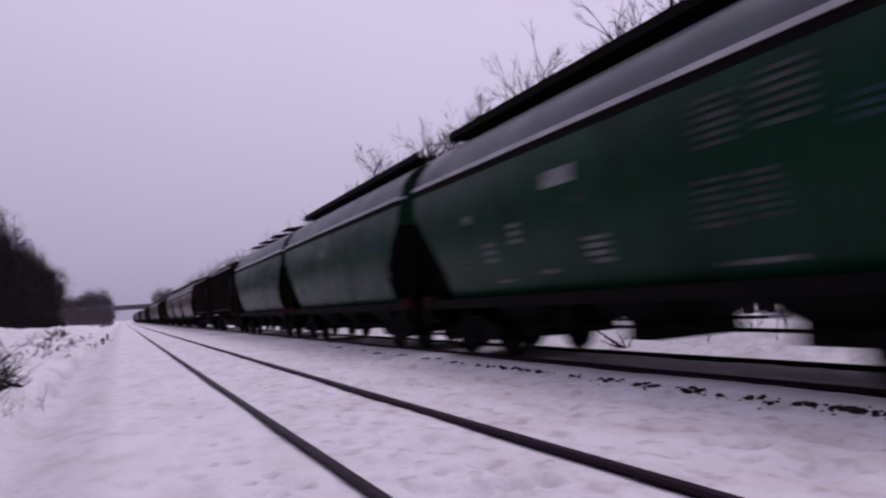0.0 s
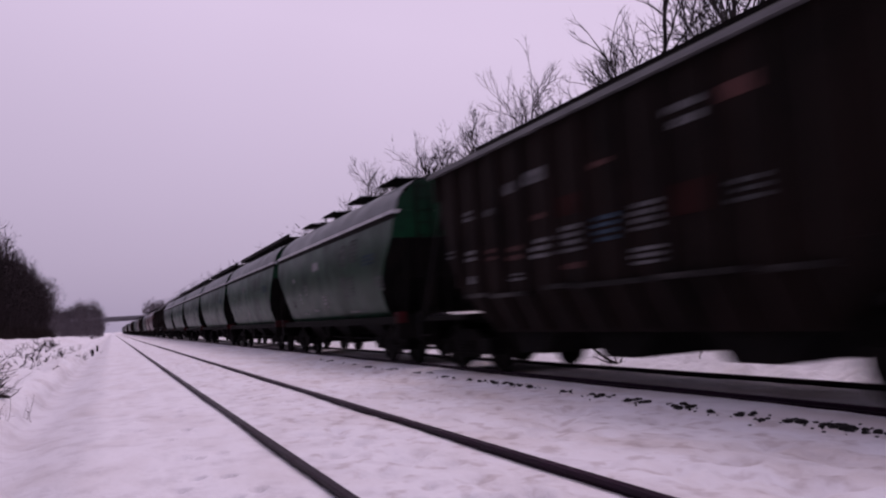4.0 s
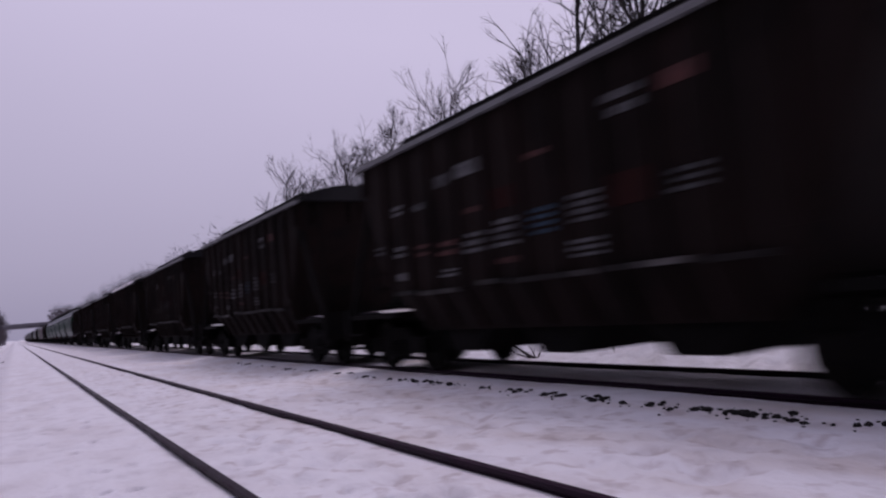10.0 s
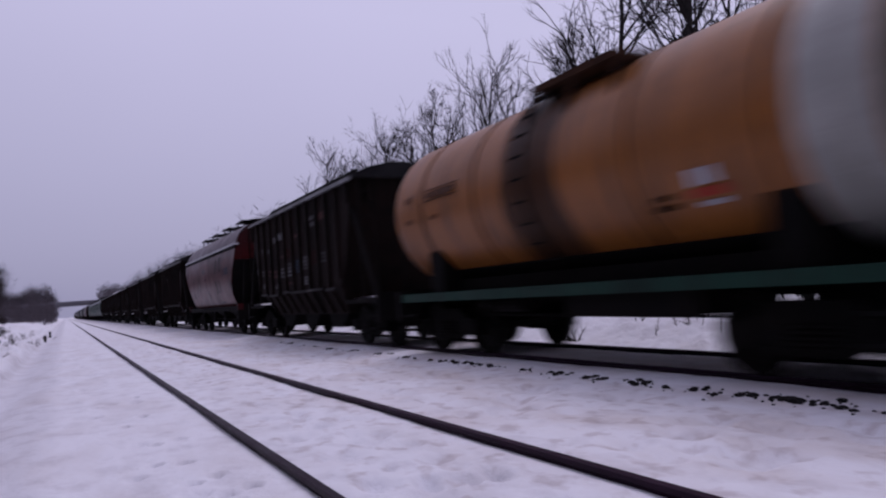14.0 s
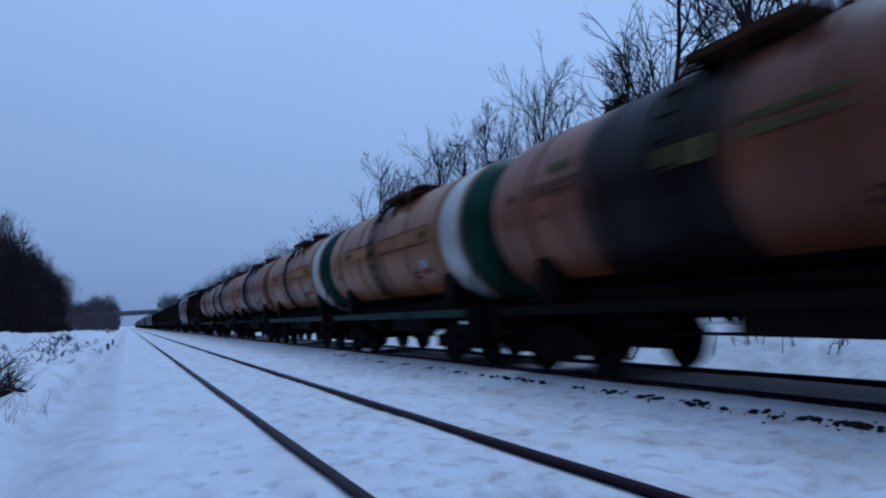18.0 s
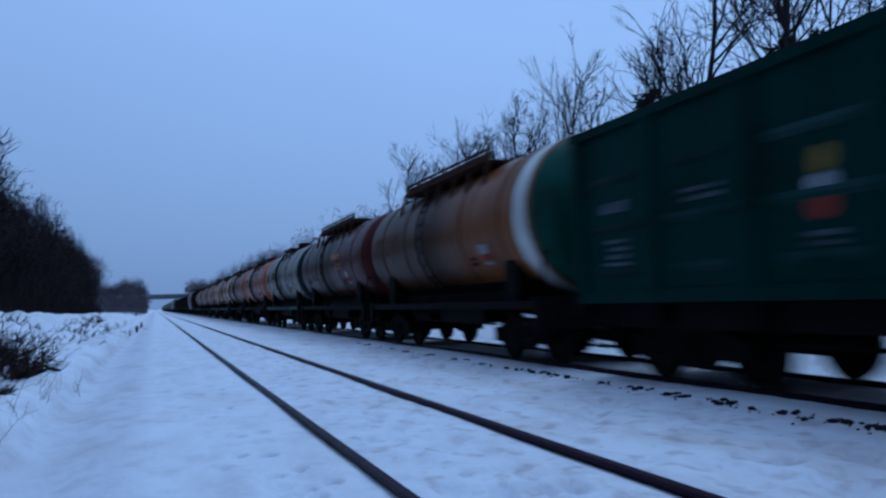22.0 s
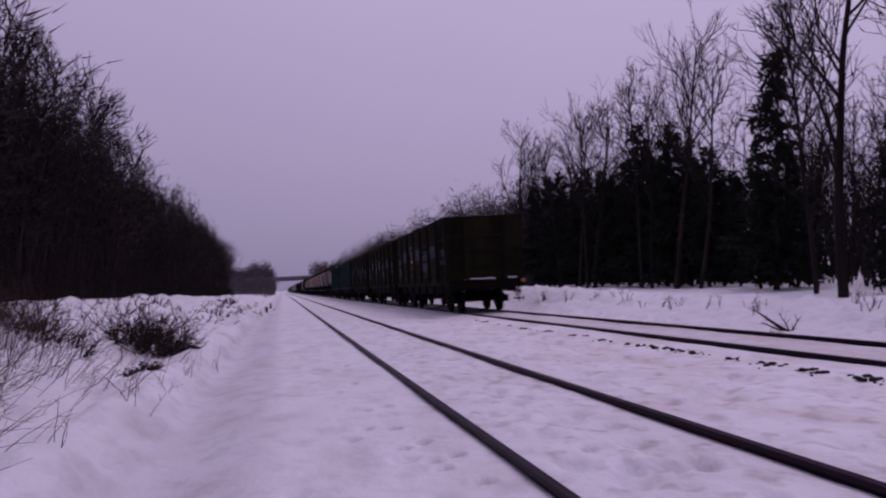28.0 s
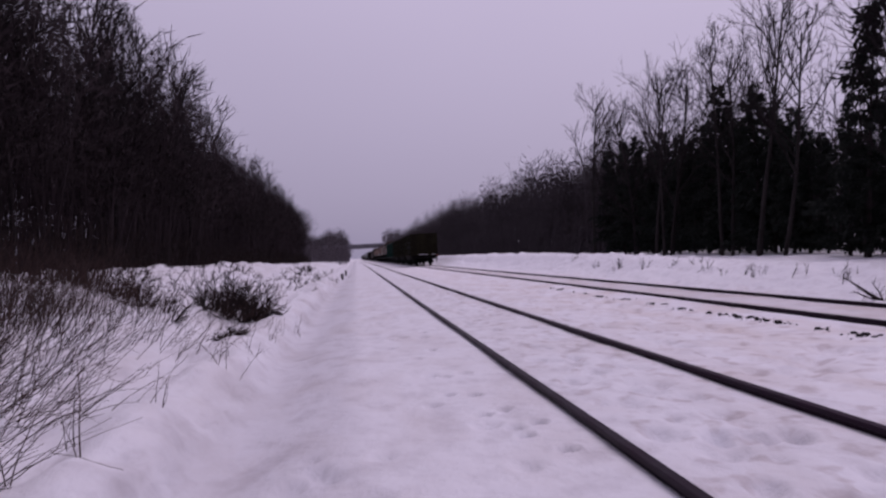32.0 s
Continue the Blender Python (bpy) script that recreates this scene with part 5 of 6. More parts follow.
for k in range(5):
    g = gondola("green_dark" if k < 2 else "olive", "dark green ribbed open wagon heaped with dark load" if k < 2 else "olive-brown ribbed open wagon heaped with dark load", k + 1)
    TRAIN.append((g, -309.75 - 13.82 * k))
    if k == 4:
        marker = Build().rings([[(1.44 + 0.085 * math.cos(a), y, 1.15 + 0.085 * math.sin(a)) for a in np.linspace(0, 6.28, 14, endpoint=False)] for y in (-6.52, -6.46)])
        part("tail_marker", marker.mesh("tail_marker", M["lamp_red"], 30), g, "pale red round tail marker")
        part("marker_bracket", Build().bar((1.44, -6.45, 1.15), (1.3, -6.4, 1.1), 0.03).mesh("marker_bracket", M["under"]), g)

# ---- bare trees ----
def limb(rng, start, way, length, radius, segs, rise, wander, taper=0.85):
    pts, radii, p, d = [Vector(start)], [radius], Vector(start), Vector(way).normalized()
    for i in range(segs):
        d = (d + Vector((rng.gauss(0, wander), rng.gauss(0, wander), rng.gauss(0, wander) + rise))).normalized()
        p = p + d * (length / segs)
        pts.append(p)
        radii.append(radius * (1 - taper * (i + 1) / segs))
    return pts, radii


def along(pts, q):
    k = min(int(q * (len(pts) - 1)), len(pts) - 2)
    f = q * (len(pts) - 1) - k
    return pts[k].lerp(pts[k + 1], f), (pts[k + 1] - pts[k]).normalized()


def side_way(rng, d, angle):
    s = d.cross(Vector((rng.gauss(0, 1), rng.gauss(0, 1), rng.gauss(0, 0.6))))
    s = s.normalized() if s.length > 1e-3 else Vector((1, 0, 0))
    return d * math.cos(angle) + s * math.sin(angle)


def bare_tree_meshes(seed, height, girth, low, boughs, spread, fine, bark="bark", stems=1, bow=0.0):
    """One or more leaders with upswept boughs that fork again and again into ever finer limbs; the crown is an open oval."""
    rng = random.Random(seed)
    trunk, crown = Build(), Build()
    last = 4

    def turned(d, angle):
        w = side_way(rng, d, angle)
        w.z += 0.10
        return w.normalized()

    def grow(p, d, n, r, level):
        if level == last:
            o = d.cross(Vector((rng.gauss(0, 1), rng.gauss(0, 1), 0.3))).normalized() * 0.010
            u = len(crown.v)
            crown.v += [tuple(p - o), tuple(p + o), tuple(p + d * n)]
            crown.f.append((u, u + 1, u + 2))
            return
        pts, radii = limb(rng, p, d, n, r, 4 if level < 2 else 2, 0.05 if level < 2 else 0.02, 0.055 + 0.03 * level, 0.45)
        (trunk if r > 0.04 else crown).tube(pts, radii, 5 if level == 0 else 3)
        tip, way = pts[-1], (pts[-1] - pts[-2]).normalized()
        for k in range(2):
            grow(tip, turned(way, rng.uniform(0.25, 0.65)), n * rng.uniform(0.5, 0.85), max(r * 0.62, 0.0145), level + 1)
        for k in range(2 if level == 0 or (level == 1 and rng.random() < fine) else int(rng.random() < 0.3 + 0.4 * fine)):
            q, way = along(pts, rng.uniform(0.25, 0.9))
            grow(q, turned(way, rng.uniform(0.5, 0.9)), n * rng.uniform(0.45, 0.75), max(r * 0.52, 0.0145), level + 1)

    for stem in range(stems):
        a = 6.2832 * (stem + rng.random() * 0.6) / stems
        out = 0.0 if stems == 1 else 0.07
        many = stems > 1
        tall = height * (1.0 if stem == 0 else rng.uniform(0.82, 0.97))
        way = (out * math.cos(a) + bow + rng.gauss(0, 0.02), out * math.sin(a) + rng.gauss(0, 0.02), 1)
        tp, tr = limb(rng, (0.35 * math.cos(a) * many, 0.35 * math.sin(a) * many, -0.3), way, tall * 0.86, girth * (0.66 if many else 1), 14, 0.035, 0.03, 0.76)
        trunk.tube(tp, tr, 8)
        count = max(int(boughs / stems ** 0.5), 6)
        for i in range(count):
            q = low + (0.98 - low) * ((i + 0.8 * rng.random()) / count) ** 0.9
            p, d = along(tp, q)
            n = tall * spread * rng.uniform(0.75, 1.2) * (1.0 - 0.62 * ((q - low) / (1 - low)) ** 1.6) * (0.75 if many else 1)
            grow(p, side_way(rng, d, rng.uniform(0.6, 1.0) - 0.28 * q), 0.55 * n, max(girth * (1 - 0.76 * q) * rng.uniform(0.45, 0.7), 0.048), 0)
    return trunk.mesh("trunk", M[bark], 60), crown.mesh("crown", M["twig"])


def spruce_meshes(seed, height):
    """Spruce: whorls of drooping boughs set with small needle sprays, ragged towards the top."""
    rng = random.Random(seed)
    trunk, crown = Build(), Build()
    tp, tr = limb(rng, (0, 0, -0.3), (0, 0, 1), height, 0.13, 8, 0.1, 0.01, 0.95)
    trunk.tube(tp, tr, 7)
    z = height * 0.06
    while z < height * 0.98:
        q = z / height
        reach = (1 - q) ** 0.8 * height * 0.185 * rng.uniform(0.55, 1.3) + 0.15
        for i in range(6):
            if rng.random() < 0.2:
                continue
            a = rng.uniform(0, 6.283)
            n = reach * rng.uniform(0.6, 1.15)
            d = Vector((math.cos(a), math.sin(a), 0.12))
            bp, br = limb(rng, (0, 0, z), d, n, 0.02, 4, -0.10, 0.05)
            crown.tube(bp, br, 3)
            sprays = int(9 + 20 * n)
            for k in range(sprays):
                p, bd = along(bp, (k + rng.random()) / sprays)
                w = side_way(rng, bd, rng.uniform(0.3, 1.2))
                w = (w + Vector((0, 0, -0.35))).normalized()
                e = p + w * rng.uniform(0.16, 0.42)
                s = w.cross(Vector((rng.gauss(0, 1), rng.gauss(0, 1), rng.gauss(0, 1)))).normalized() * rng.uniform(0.035, 0.075)
                m = p.lerp(e, 0.5)
                u = len(crown.v)
                crown.v += [tuple(p), tuple(m + s), tuple(e), tuple(m - s)]
                crown.f.append((u, u + 1, u + 2, u + 3))
        z += height * 0.027 * rng.uniform(0.8, 1.3)
    return trunk.mesh("trunk", M["bark"], 60), crown.mesh("crown", M["needles"])


def plant(kind, meshes, x, y, label, category, group, turn=None, size=1.0, lean=3.4, rng=random.Random(77)):
    ob = new(kind)
    ob.empty_display_size = 0.3
    ob.location = (x, y, ground_z(x, y))
    tip = lean if isinstance(lean, tuple) else (radians(rng.gauss(0, 0.7)), radians(lean + rng.gauss(0, 1.0)))
    ob.rotation_euler = (*tip, 0)
    tagged(ob, label, category, group)
    turn = rng.uniform(0, 6.28) if turn is None else turn
    for name, data in zip(("trunk", "crown"), meshes):
        p = part(name, data, ob)
        p.rotation_euler = (0, 0, turn)
        p.scale = (size, size, size)
    return ob


TALL = [bare_tree_meshes(100 + i, 14.0, g, low, n, 0.92 * sp, 0.4, b, 1, w) for i, (g, low, n, sp, b, w) in enumerate(((0.14, 0.40, 11, 0.36, "birch", 0.0), (0.115, 0.46, 10, 0.27, "birch", 0.0), (0.13, 0.34, 11, 0.38, "birch", 0.05), (0.105, 0.30, 14, 0.27, "bark", 0.0), (0.15, 0.28, 14, 0.28, "bark", 0.0)))]
FORK = [bare_tree_meshes(200 + i, 13.5, 0.15, low, 13, 0.33, 0.55, "birch", n) for i, (n, low) in enumerate(((1, 0.28), (3, 0.32)))]
BUSHY = bare_tree_meshes(250, 13.0, 0.11, 0.20, 22, 0.27, 0.9)
THIN = [bare_tree_meshes(300 + i, 11.5, 0.085, 0.24, 14, 0.30, 0.5) for i in range(5)]
SPRUCE = [spruce_meshes(400 + i, 9.0) for i in range(3)]

edge = "bare deciduous trees at the wood's edge"


def edge_tree(bearing, lean_to, away, tall, mesh, own, turn, label):
    """A tree of the wood's edge: compass bearing of its foot and of its tip from the standpoint, distance and height."""
    a, e = radians(bearing), radians(lean_to)
    x, y = away * math.sin(a), away * math.cos(a)
    dx, dy = away * math.sin(e) - x, away * math.cos(e) - y
    plant("bare_tree", mesh, x, y, label, "tree", edge, turn, tall / own, (-math.atan2(dy, tall), math.atan2(dx, tall)))


for bearing, lean_to, away, tall, mesh, own, turn, label in (
    (18.1, 18.4, 64.6, 15.0, FORK[0], 13.5, 0.5, "round-crowned bare tree standing ahead of the wood"),
    (21.0, 21.5, 55.8, 12.0, THIN[1], 11.5, 1.0, "slender sparse bare tree among dark spruces"),
    (22.5, 23.2, 52.3, 13.5, TALL[0], 14.0, 2.0, "tall bare tree with spreading upswept branches"),
    (23.4, 25.0, 50.0, 14.0, FORK[1], 13.5, 0.2, "bushy bare tree with several upswept stems"),
    (27.1, 27.6, 44.0, 14.0, TALL[1], 14.0, 3.0, "tall slender bare tree with a small crown"),
    (27.8, 29.8, 43.0, 12.0, TALL[2], 14.0, 4.0, "leaning bare tree with a bowed stem"),
    (29.5, 31.6, 40.6, 14.2, TALL[0], 14.0, 0.7, "tall bare tree with broad upswept limbs"),
    (31.2, 34.6, 38.6, 12.2, TALL[2], 14.0, 5.2, "leaning bare tree with long side limbs"),
    (38.7, 39.6, 30.7, 12.4, BUSHY, 13.0, 2.4, "fine-twigged bare tree beside a spruce"),
    (40.3, 41.3, 27.5, 16.0, TALL[4], 14.0, 1.1, "tall straight bare tree close to the line"),
    (45.5, 46.7, 23.7, 15.5, TALL[0], 14.0, 0.4, "tall pale-stemmed bare tree close to the line"),
    (46.9, 47.6, 25.5, 13.5, TALL[1], 14.0, 3.4, "slender bare tree beside a large spruce"),
    (48.8, 48.6, 24.0, 13.0, TALL[2], 14.0, 1.9, "dark bare tree with upswept branches"),
    (54.0, 55.0, 22.0, 14.0, TALL[3], 14.0, 5.5, "tall bare tree with a straight stem"),
    (60.0, 61.0, 19.0, 13.5, TALL[2], 14.0, 3.3, "tall bare tree with upswept branches"),
    (67.0, 68.0, 18.5, 14.0, TALL[3], 14.0, 0.9, "slender bare tree with a straight stem"),
):
    edge_tree(bearing, lean_to, away, tall, mesh, own, turn, label)
wrng = random.Random(21)
for i in range(16):
    y = 12 + 58 * (i + wrng.random()) / 16
    plant("bare_tree", THIN[wrng.randrange(5)], 23.0 + 6 * wrng.random(), y, "bare tree deeper in the wood", "tree", edge, None, wrng.uniform(0.62, 0.86))
# spruces: bearing, distance, height
for bearing, away, tall in ((19.4, 62, 8.6), (20.3, 60, 9.0), (21.2, 58, 9.2), (22.3, 56, 8.4), (23.2, 55, 9.0), (24.2, 53, 8.4), (25.3, 51, 7.8), (26.2, 49, 8.6), (27.0, 47, 10.2), (27.8, 46, 8.4), (28.9, 45, 8.8), (29.7, 43, 9.4), (30.6, 42.5, 8.2), (31.8, 41, 7.6), (32.8, 41, 6.2), (33.9, 40, 5.6), (36.2, 34.5, 10.6), (35.2, 37, 6.6), (37.6, 36, 6.0), (43.9, 29, 7.0), (46.4, 26.5, 9.8), (48.6, 26, 9.6), (50.5, 25, 9.0), (53, 25, 10.5), (57, 23, 9.5), (62, 21, 10.5), (44.4, 34, 8.0), (38.6, 40, 5.0), (33.4, 47, 6.8), (22.8, 60, 8.0), (25.0, 56, 8.0), (28.3, 50, 8.4), (31.0, 47, 8.0)):
    a = radians(bearing)
    plant("spruce", SPRUCE[wrng.randrange(3)], away * math.sin(a), away * math.cos(a), "dark green spruce at the edge of the wood", "tree", "spruces at the wood's edge", None, tall / 9.0, 2.4)

# the wood on the slope behind the path
for i in range(92):
    y = 13 + 99 * (i + wrng.random()) / 92
    x = -7.9 - 4.5 * wrng.random() ** 1.5 - (0.6 if i % 3 else 0)
    size = float(np.interp(y, [13, 27, 36, 42, 50, 57, 75, 97, 112], [0.98, 0.93, 0.86, 0.82, 0.78, 0.77, 0.76, 0.75, 0.72])) * wrng.uniform(0.84, 1.06)
    plant("bare_tree", THIN[i % 5], x, y, "thin bare tree in a dense thicket", "tree", "trees of the wood on the slope", None, size)
# the wood goes on beside and behind the standpoint
brng = random.Random(61)
for i in range(22):
    y = -30 + 42 * (i + brng.random()) / 22
    plant("bare_tree", THIN[i % 5], -7.6 - 4.5 * brng.random(), y, "thin bare tree in a dense thicket", "tree", "trees of the wood on the slope", None, brng.uniform(1.0, 1.15))


def thicket(name, label, seed, count, xr, yr, hr, mat, twigs=7, leaf=0.0, girth=0.03, top=None, dome=False):
    """A tangle of stems and twigs that nobody could count; dome: each stem carries a rounded crown of twigs."""
    rng = random.Random(seed)
    b = Build()

    def spike(p, w, s):
        u = len(b.v)
        b.v.extend([tuple(p - s), tuple(p + s), tuple(p + w)])
        b.f.append((u, u + 1, u + 2))

    for i in range(count):
        x, y = rng.uniform(*xr), yr[0] + (yr[1] - yr[0]) * rng.random()
        h = top(x, y) * rng.uniform(*hr) if callable(top) else rng.uniform(*hr)
        z = ground_z(x, y) - 0.1
        way = (rng.gauss(0.05, 0.12), rng.gauss(0, 0.12), 1)
        p, r = limb(rng, (x, y, z), way, h * (0.78 if dome else 1), girth * rng.uniform(0.5, 1.3), 3, 0.05, 0.07, 0.8)
        b.tube(p, r, 3)
        wide, deep = h * rng.uniform(0.10, 0.19), h * rng.uniform(0.24, 0.36)
        for k in range(twigs):
            if dome:
                c = Vector((rng.gauss(0, 1), rng.gauss(0, 1), rng.gauss(0, 1))).normalized() * rng.random() ** 0.4
                q = p[-1] + Vector((c.x * wide, c.y * wide, c.z * deep - 0.75 * deep + 0.22 * h))
                w = (Vector((c.x, c.y, 0.7)) + Vector((rng.gauss(0, 0.5), rng.gauss(0, 0.5), rng.gauss(0, 0.5)))).normalized() * h * rng.uniform(0.05, 0.11)
                spike(q, w, w.cross(Vector((rng.gauss(0, 1), rng.gauss(0, 1), 0.3))).normalized() * girth * rng.uniform(0.5, 1.1))
                continue
            q, d = along(p, rng.uniform(0.1, 1))
            w = side_way(rng, d, rng.uniform(0.3, 1.0)) * h * rng.uniform(0.10, 0.26)
            s = w.cross(Vector((rng.gauss(0, 1), rng.gauss(0, 1), 0.3))).normalized() * girth * 0.45
            spike(q, w, s)
            if leaf:
                spike(q + w * 0.6, side_way(rng, w.normalized(), 0.8) * leaf, s * 1.5)
    ob = new(name, b.mesh(name, M[mat]))
    return tagged(ob, label, "thicket", kind="stuff")


thicket("undergrowth", "dense dark leafless undergrowth on the slope", 39, 1500, (-19, -7.4), (-50, 10), (4, 9.5), "twig", 8, 0.9, 0.06)
thicket("undergrowth", "dense dark leafless undergrowth on the slope", 31, 4300, (-17, -7.4), (10, 113), (0.35, 0.92), "brush", 46, 0.5, 0.030, dome=True, top=lambda x, y: float(np.interp(y, [-50, 10, 27, 40, 50, 75, 113], [10, 10.2, 10.4, 9.9, 9.0, 9.0, 9.0])) * (0.92 + 0.22 * noise.noise((x * 0.22, y * 0.22, 4.0))))
thicket("low_brush", "red-brown low brush along the wood's foot", 32, 2400, (-8.8, -6.8), (8, 113), (0.5, 1.5), "bush", 6, 0.25, 0.016)
thicket("deep_wood", "deep dark wood behind the edge trees", 33, 2300, (23, 52), (8, 90), (4, 10), "stems", 9, 0.6, 0.06)
# twig_mid, twig_haze and twig_far carry the distance haze as lighter colour
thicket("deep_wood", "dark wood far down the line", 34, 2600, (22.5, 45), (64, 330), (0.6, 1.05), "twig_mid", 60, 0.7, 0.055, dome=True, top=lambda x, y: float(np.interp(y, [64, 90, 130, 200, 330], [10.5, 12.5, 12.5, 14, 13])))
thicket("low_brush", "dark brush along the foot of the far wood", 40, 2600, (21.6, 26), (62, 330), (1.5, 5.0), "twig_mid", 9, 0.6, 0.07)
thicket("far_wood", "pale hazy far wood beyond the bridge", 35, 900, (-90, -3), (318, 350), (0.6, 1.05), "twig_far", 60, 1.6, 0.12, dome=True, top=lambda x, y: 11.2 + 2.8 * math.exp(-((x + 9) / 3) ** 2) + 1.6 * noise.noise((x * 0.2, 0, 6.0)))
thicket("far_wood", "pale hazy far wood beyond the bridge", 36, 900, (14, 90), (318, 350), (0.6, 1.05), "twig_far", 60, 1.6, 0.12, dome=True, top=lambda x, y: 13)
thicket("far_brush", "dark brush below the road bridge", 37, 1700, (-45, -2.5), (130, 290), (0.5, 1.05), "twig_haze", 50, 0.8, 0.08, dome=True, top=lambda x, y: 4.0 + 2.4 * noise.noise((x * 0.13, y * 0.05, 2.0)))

# ---- road bridge across the line ----
bridge = empty_thing("road_bridge", "pale concrete road bridge over the railway in haze", "bridge", at=(0, 300, 0))
part("deck", Build().rings([[(x, -4, z), (x, 4, z), (x, 4.3, z + 0.9), (x, -4.3, z + 0.9)] for x, z in ((-60, 5.0), (0, 5.2), (60, 5.6))]).mesh("deck", M["concrete"]), bridge)
for s in (-1, 1):
    part("parapet", Build().box(-60, 60, s * 4.1 - 0.1, s * 4.1 + 0.1, 6.0, 6.9).mesh("parapet", M["concrete"]), bridge)
for x in (-5, 15):
    b = Build().box(x - 0.4, x + 0.4, -4, 4, 4.5, 5.2)
    for y in (-3, 0, 3):
        b.box(x - 0.35, x + 0.35, y - 0.35, y + 0.35, -0.5, 4.6)
    part("pier", b.mesh("pier", M["concrete"]), bridge)
for s, x in ((-1, -18), (1, 28)):
    bank = Build().rings([[(x, -14, -0.6), (x, 14, -0.6), (x, 4.5, 5.0), (x, -4.5, 5.0)], [(x + s * 8, -16, -0.6), (x + s * 8, 16, -0.6), (x + s * 8, 4.5, 5.1), (x + s * 8, -4.5, 5.1)], [(x + s * 220, -16, -0.6), (x + s * 220, 16, -0.6), (x + s * 220, 4.5, 5.1), (x + s * 220, -4.5, 5.1)]])
    tagged(new("road_embankment", bank.mesh("road_embankment", M["snow"])), "snow-covered road embankment at the bridge", "embankment", kind="structure").location = (0, 300, 0)


# ---- plants and litter on the snow ----
def stems(name, label, category, seed, x, y, count, height, spread, lean, mat, girth=0.006, forks=3, group="", arch=0.0, sag=-0.04):
    """A clump of dry stems; each leans, bends and forks. Bushes are split into their branches."""
    rng = random.Random(seed)
    z0 = ground_z(x, y)
    pieces = 9 if category == "bush" else 1
    whole = empty_thing(name, label, category, group, (x, y, z0)) if pieces > 1 else None
    for piece in range(pieces):
        b = Build()
        ox, oy = (rng.gauss(0, spread), rng.gauss(0, spread)) if whole else (0, 0)
        for i in range(max(count // pieces, 1)):
            near = 0.02 if whole else spread
            dx, dy = ox + rng.gauss(0, near), oy + rng.gauss(0, near)
            z = ground_z(x + (ox if whole else dx), y + (oy if whole else dy)) - z0 - 0.04
            wild = 0.42 if whole else 0.22
            way = (lean[0] + arch * dx / spread + rng.gauss(0, wild), lean[1] + arch * dy / spread + rng.gauss(0, wild), lean[2])
            p, r = limb(rng, (dx, dy, z), way, height * rng.uniform(0.4, 1.15), girth * rng.uniform(0.7, 1.4), 5, sag, 0.09, 0.7)
            b.tube(p, r, 3)
            for k in range(forks):
                q, d = along(p, rng.uniform(0.2, 0.95))
                fp, fr = limb(rng, q, side_way(rng, d, rng.uniform(0.4, 1.1)), height * rng.uniform(0.15, 0.4), girth * 0.65, 3, 0.0, 0.14, 0.5)
                b.tube(fp, fr, 3)
        if whole:
            part("branch", b.mesh("branch", M[mat]), whole)
        else:
            whole = new(name, b.mesh(name, M[mat]))
            whole.location = (x, y, z0)
            tagged(whole, label, category, group)
    return whole


for k, (x, y, n, h, sp, arch, look_of) in enumerate(((-2.30, 14.0, 100, 0.85, 0.2, 0.1, "dark tangled leafless bush on the snowy slope"), (-2.75, 15.4, 90, 0.85, 0.28, 0.1, "dark tangled leafless bush on the snowy slope"), (-4.0, 12.9, 80, 0.5, 0.5, 0.3, "dark low leafless bush among dry grass"), (-1.88, 10.5, 46, 0.21, 0.07, 0.6, "small dark dead shrub lying on snow"), (-5.0, 14.6, 70, 0.55, 0.6, 0.3, "dark low leafless bush among dry grass"))):
    stems("bush", look_of, "bush", k + 1, x, y, n, h, sp, (0.1, -0.1, 0.9), "bush", 0.011, 5, "bushes on the slope", arch, -0.09)
for k, (x, y, n, h) in enumerate(((-2.6, 25, 20, 0.6), (-3.0, 28, 26, 0.7), (-2.2, 31, 30, 0.7), (-2.8, 34, 40, 0.9), (-2.3, 39, 40, 0.8), (-3.2, 43, 46, 1.0), (-2.2, 47, 36, 0.7), (-4.4, 22, 40, 0.9), (-5.2, 17, 44, 0.9), (-4.6, 30, 44, 1.0), (-1.9, 54, 40, 0.8), (-5.4, 26, 40, 1.0), (-3.6, 52, 60, 1.0))):
    stems("bush", "snow-bent leafless brush on the slope", "bush", 10 + k, x, y, int(0.6 * n), 0.55 * h, 0.5, (0.2, -0.1, 0.6), "bush", 0.014, 5, "bushes on the slope", 0.25, -0.02)
grng = random.Random(8)
for k in range(70):
    x, y = -1.95 - 4.0 * grng.random() ** 0.75, 3.2 + 9.5 * grng.random()
    if x > -2.3 - 0.12 * (y - 4) and grng.random() < 0.6:
        x -= 1.2
    stems("dry_grass", "tuft of long dry bent grass stalks in snow", "grass", 50 + k, x, y, 14, grng.uniform(0.5, 1.05), 0.22, (0.50, 0.22, 0.85), "straw", 0.0036, 1, "grass tufts on the slope", 0.15, -0.06)
for k in range(46):
    x, y = -5.6 + 2.2 * grng.random() ** 1.4, 6 + 7.5 * grng.random()
    stems("dry_grass", "thick stand of dry upright weeds in snow", "grass", 190 + k, x, y, 24, grng.uniform(0.5, 0.9), 0.3, (0.1, 0.05, 1), "straw", 0.005, 2, "grass tufts on the slope", 0.1)
for k in range(30):
    x, y = -2.7 - 1.9 * grng.random(), 4.4 + 4.2 * grng.random()
    stems("dry_grass", "tuft of long dry bent grass stalks in snow", "grass", 260 + k, x, y, 11, grng.uniform(0.45, 0.9), 0.2, (0.45, 0.2, 0.8), "straw", 0.004, 1, "grass tufts on the slope", 0.15, -0.07)
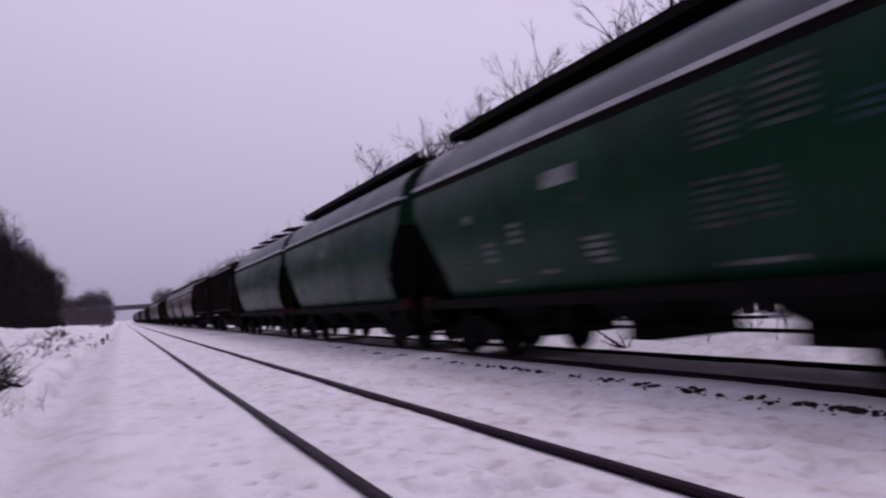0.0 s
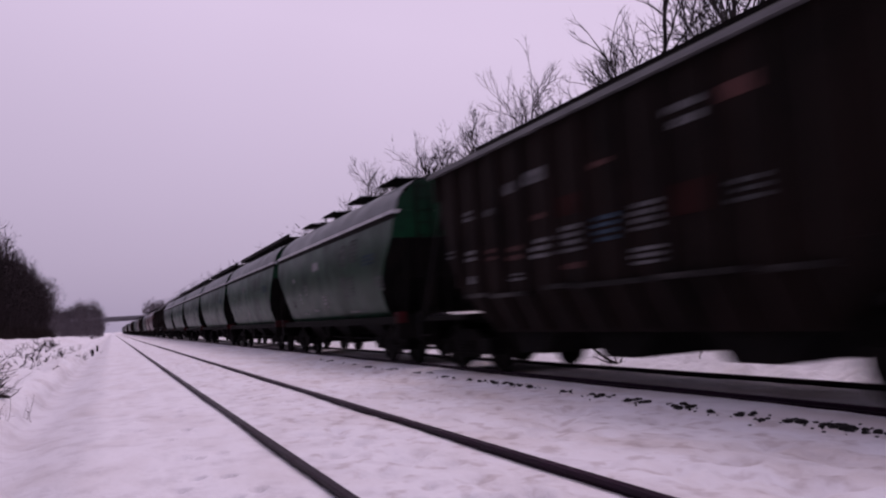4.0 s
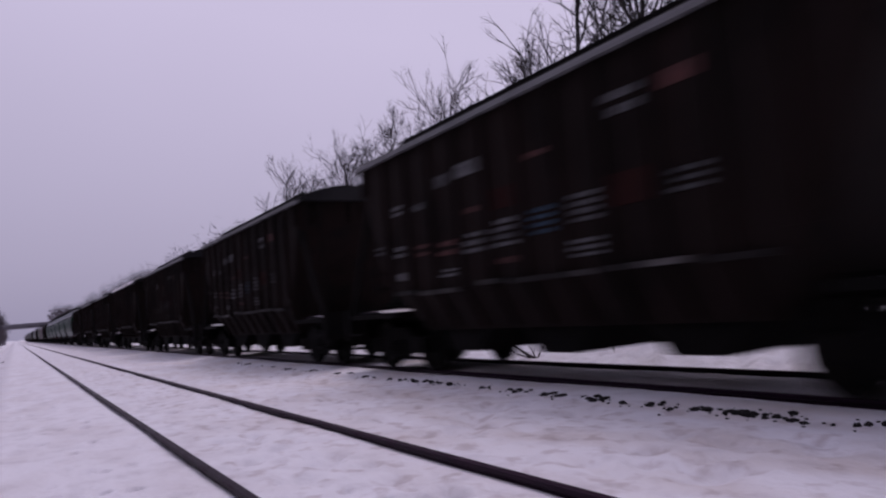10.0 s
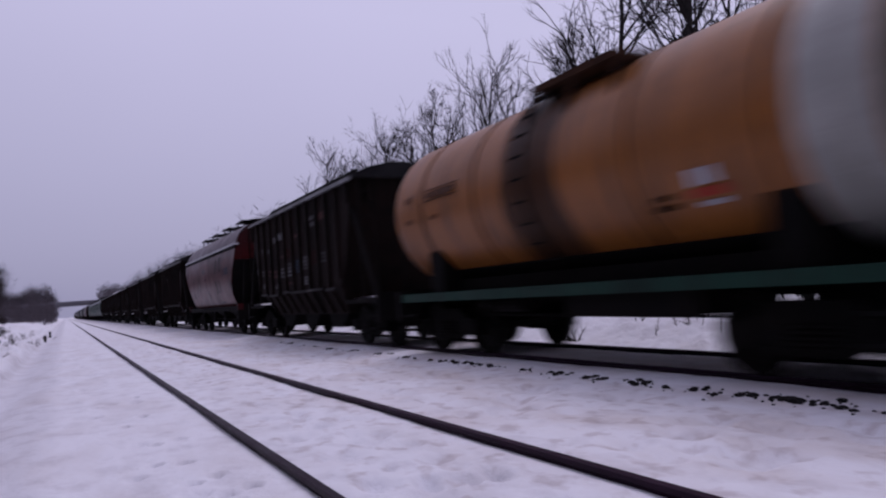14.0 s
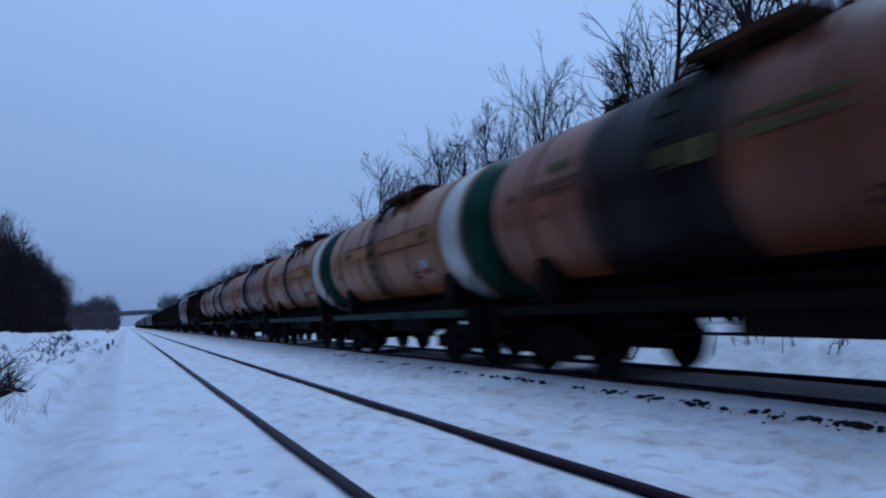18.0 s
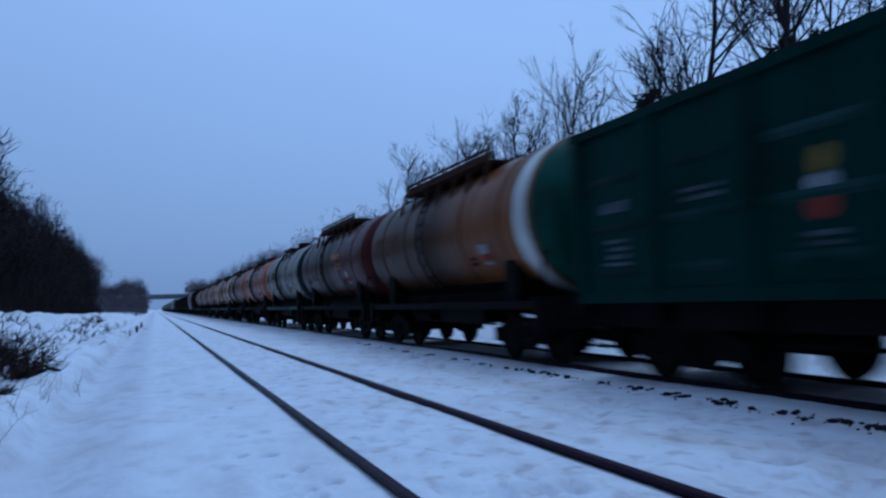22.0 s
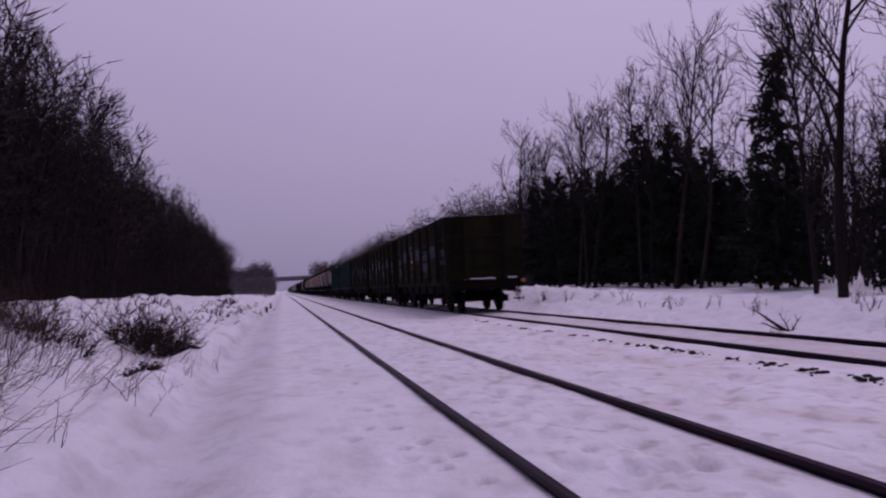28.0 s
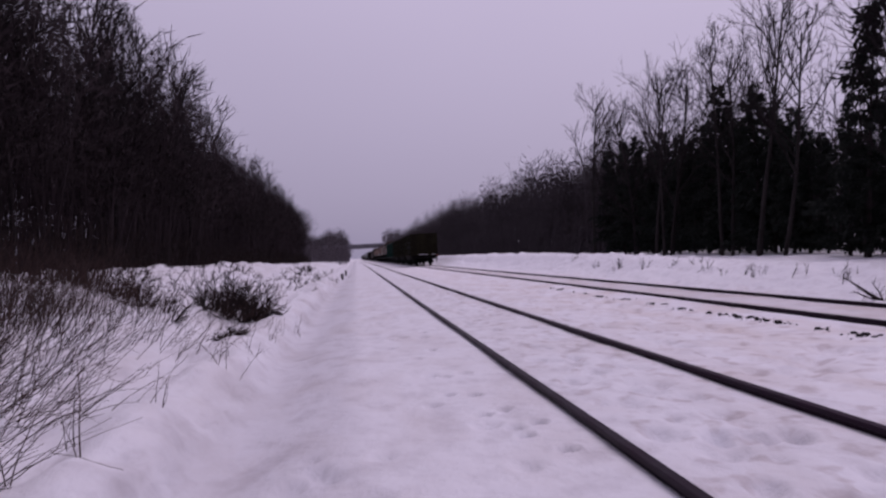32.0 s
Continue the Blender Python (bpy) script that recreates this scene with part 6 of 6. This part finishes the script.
for k in range(44):
    y = 3.1 + 3.2 * grng.random()
    x = -1.55 - 0.12 * y - 1.7 * grng.random()
    stems("dry_grass", "tuft of long dry bent grass stalks in snow", "grass", 320 + k, x, y, 8, grng.uniform(0.5, 0.95), 0.16, (0.55, 0.30, 0.62), "straw", 0.0036, 1, "grass tufts on the slope", 0.1, -0.08)
for k in range(26):
    y = 4.6 + 4.5 * grng.random()
    x = -0.48 * y - 0.35 - 0.7 * grng.random()
    stems("dry_grass", "tall dark upright weeds standing in snow", "grass", 400 + k, x, y, 9, grng.uniform(0.6, 1.0), 0.18, (0.08, 0.05, 1), "bush", 0.0034, 1, "grass tufts on the slope", 0.08, 0.0)
for x, y, h in ((-2.05, 4.25, 0.62), (-1.72, 4.35, 0.55), (-1.95, 4.9, 0.4)):
    stems("weed_stalk", "tall single dry stalk standing in snow", "weed", int(y * 100), x, y, 2, h, 0.02, (0.05, 0, 1), "straw", 0.005, 0, "weed stalks by the path", 0, 0.0)
for x, y in ((-1.52, 7.7), (-1.62, 5.6), (-1.45, 9.4), (-1.40, 11.0), (-1.5, 12.4), (-1.62, 8.6), (-1.3, 13.4)):
    stems("weed_stalk", "single dry weed stalk at the path's edge", "weed", int(x * 100 + y * 10), x, y, 4, 0.42, 0.06, (0.1, 0, 1), "straw", 0.004, 1, "weed stalks by the path")
# litter: a snapped log on the slope
log = Build()
log.tube([(-0.12, 0.3, 0.04), (0, 0, 0.04), (0.12, -0.3, 0.03)], [0.03, 0.035, 0.022], 8).tube([(-0.2, -0.2, 0.03), (-0.08, -0.32, 0.04)], [0.025, 0.03], 7)
lg = new("log", log.mesh("log", M["bark"], 50))
lg.location = (-1.62, 13.8, ground_z(-1.62, 13.8))
tagged(lg, "snapped dark log lying on the snow", "log")
for x, y, h in ((-1.12, 50, 0.42), (-1.05, 62, 0.45)):
    po = new("marker_post", Build().rings([[(0.07 * math.cos(a), 0.07 * math.sin(a), z) for a in np.linspace(0, 6.28, 8, endpoint=False)] for z in (-0.3, h - 0.04)] + [[(0.05 * math.cos(a), 0.05 * math.sin(a), h) for a in np.linspace(0, 6.28, 8, endpoint=False)]]).mesh("marker_post", M["stone"], 40))
    po.location = (x, y, ground_z(x, y))
    tagged(po, "short dark marker post beside the path", "post", "marker posts beside the path")
# bank beyond the far track
fb = Build()
frng = random.Random(3)
for n, way, thick in ((1.15, (-0.62, 0.45, 0.66), 0.032), (0.85, (-0.75, 0.2, 0.42), 0.02), (0.5, (0.55, 0.3, 0.55), 0.018), (0.6, (-0.3, 0.5, 0.8), 0.014), (0.55, (-0.9, -0.2, 0.25), 0.014)):
    p, r = limb(frng, (0, 0, -0.03), way, n, thick, 6, -0.02, 0.10, 0.75)
    fb.tube(p, [1.7 * q for q in r], 5)
    for k in range(6):
        q, d = along(p, frng.uniform(0.25, 0.95))
        fb.tube(*limb(frng, q, side_way(frng, d, 0.8), 0.22, 0.008, 3, 0, 0.15, 0.6), 3)
br = new("fallen_branch", fb.mesh("fallen_branch", M["bush"]))
br.location = (9.8, 13.1, ground_z(9.8, 13.1))
br.scale = (0.78, 0.78, 0.78)
tagged(br, "dark fallen branch on the snow bank", "branch")
for k, (x, y, n, h) in enumerate(((10.8, 17.5, 4, 0.5), (10.7, 30, 14, 0.5), (10.8, 27.5, 6, 0.5), (10.6, 21, 3, 0.4), (11.2, 24, 5, 0.3), (10.9, 12.2, 6, 0.45), (10.8, 10.6, 7, 0.45), (10.7, 8.8, 6, 0.5), (10.8, 7.4, 5, 0.4), (11.3, 38, 8, 0.4), (10.6, 9.6, 4, 0.6), (10.9, 15.6, 6, 0.35), (11.2, 16.4, 5, 0.3), (10.7, 19.2, 7, 0.4), (11.0, 20.2, 5, 0.35), (10.8, 22.6, 6, 0.4), (11.1, 25.4, 6, 0.35), (10.7, 33.0, 8, 0.4), (11.4, 13.2, 5, 0.4), (10.6, 11.3, 4, 0.3))):
    stems("weed_stalk", "dry weed stalks on the snow bank", "weed", 150 + k, x, y, n, h, 0.12, (0.1, 0, 1), "bush", 0.009, 3, "weed stalks on the bank")


# ---- movement ----
def motions():
    """The train rolls away at a steady speed; its wheels turn with it."""
    for wagon, u in TRAIN:
        walk(wagon, [(0, pose(FAR_X, u, 0)), (16, pose(FAR_X, u + 16 * SPEED, 0)), (32, pose(FAR_X, u + 32 * SPEED, 0))])
    turn = SPEED / 0.475
    for y in (0.925, -0.925):
        sets = [p for wagon, _ in TRAIN for p in wagon.children_recursive if p.name.startswith("wheelset") and abs(p.location.y - y) < 0.1]
        first = sets[0]
        walk(first, [(k / FPS, pose(0, y, 0.475, -math.degrees(turn * k / FPS) % 360)) for k in range(int(32 * FPS) + 1)])
        for p in sets[1:]:
            p.rotation_mode = "QUATERNION"
            p.animation_data_create()
            p.animation_data.action = first.animation_data.action
            p.animation_data.action_slot = first.animation_data.action_slot


motions()
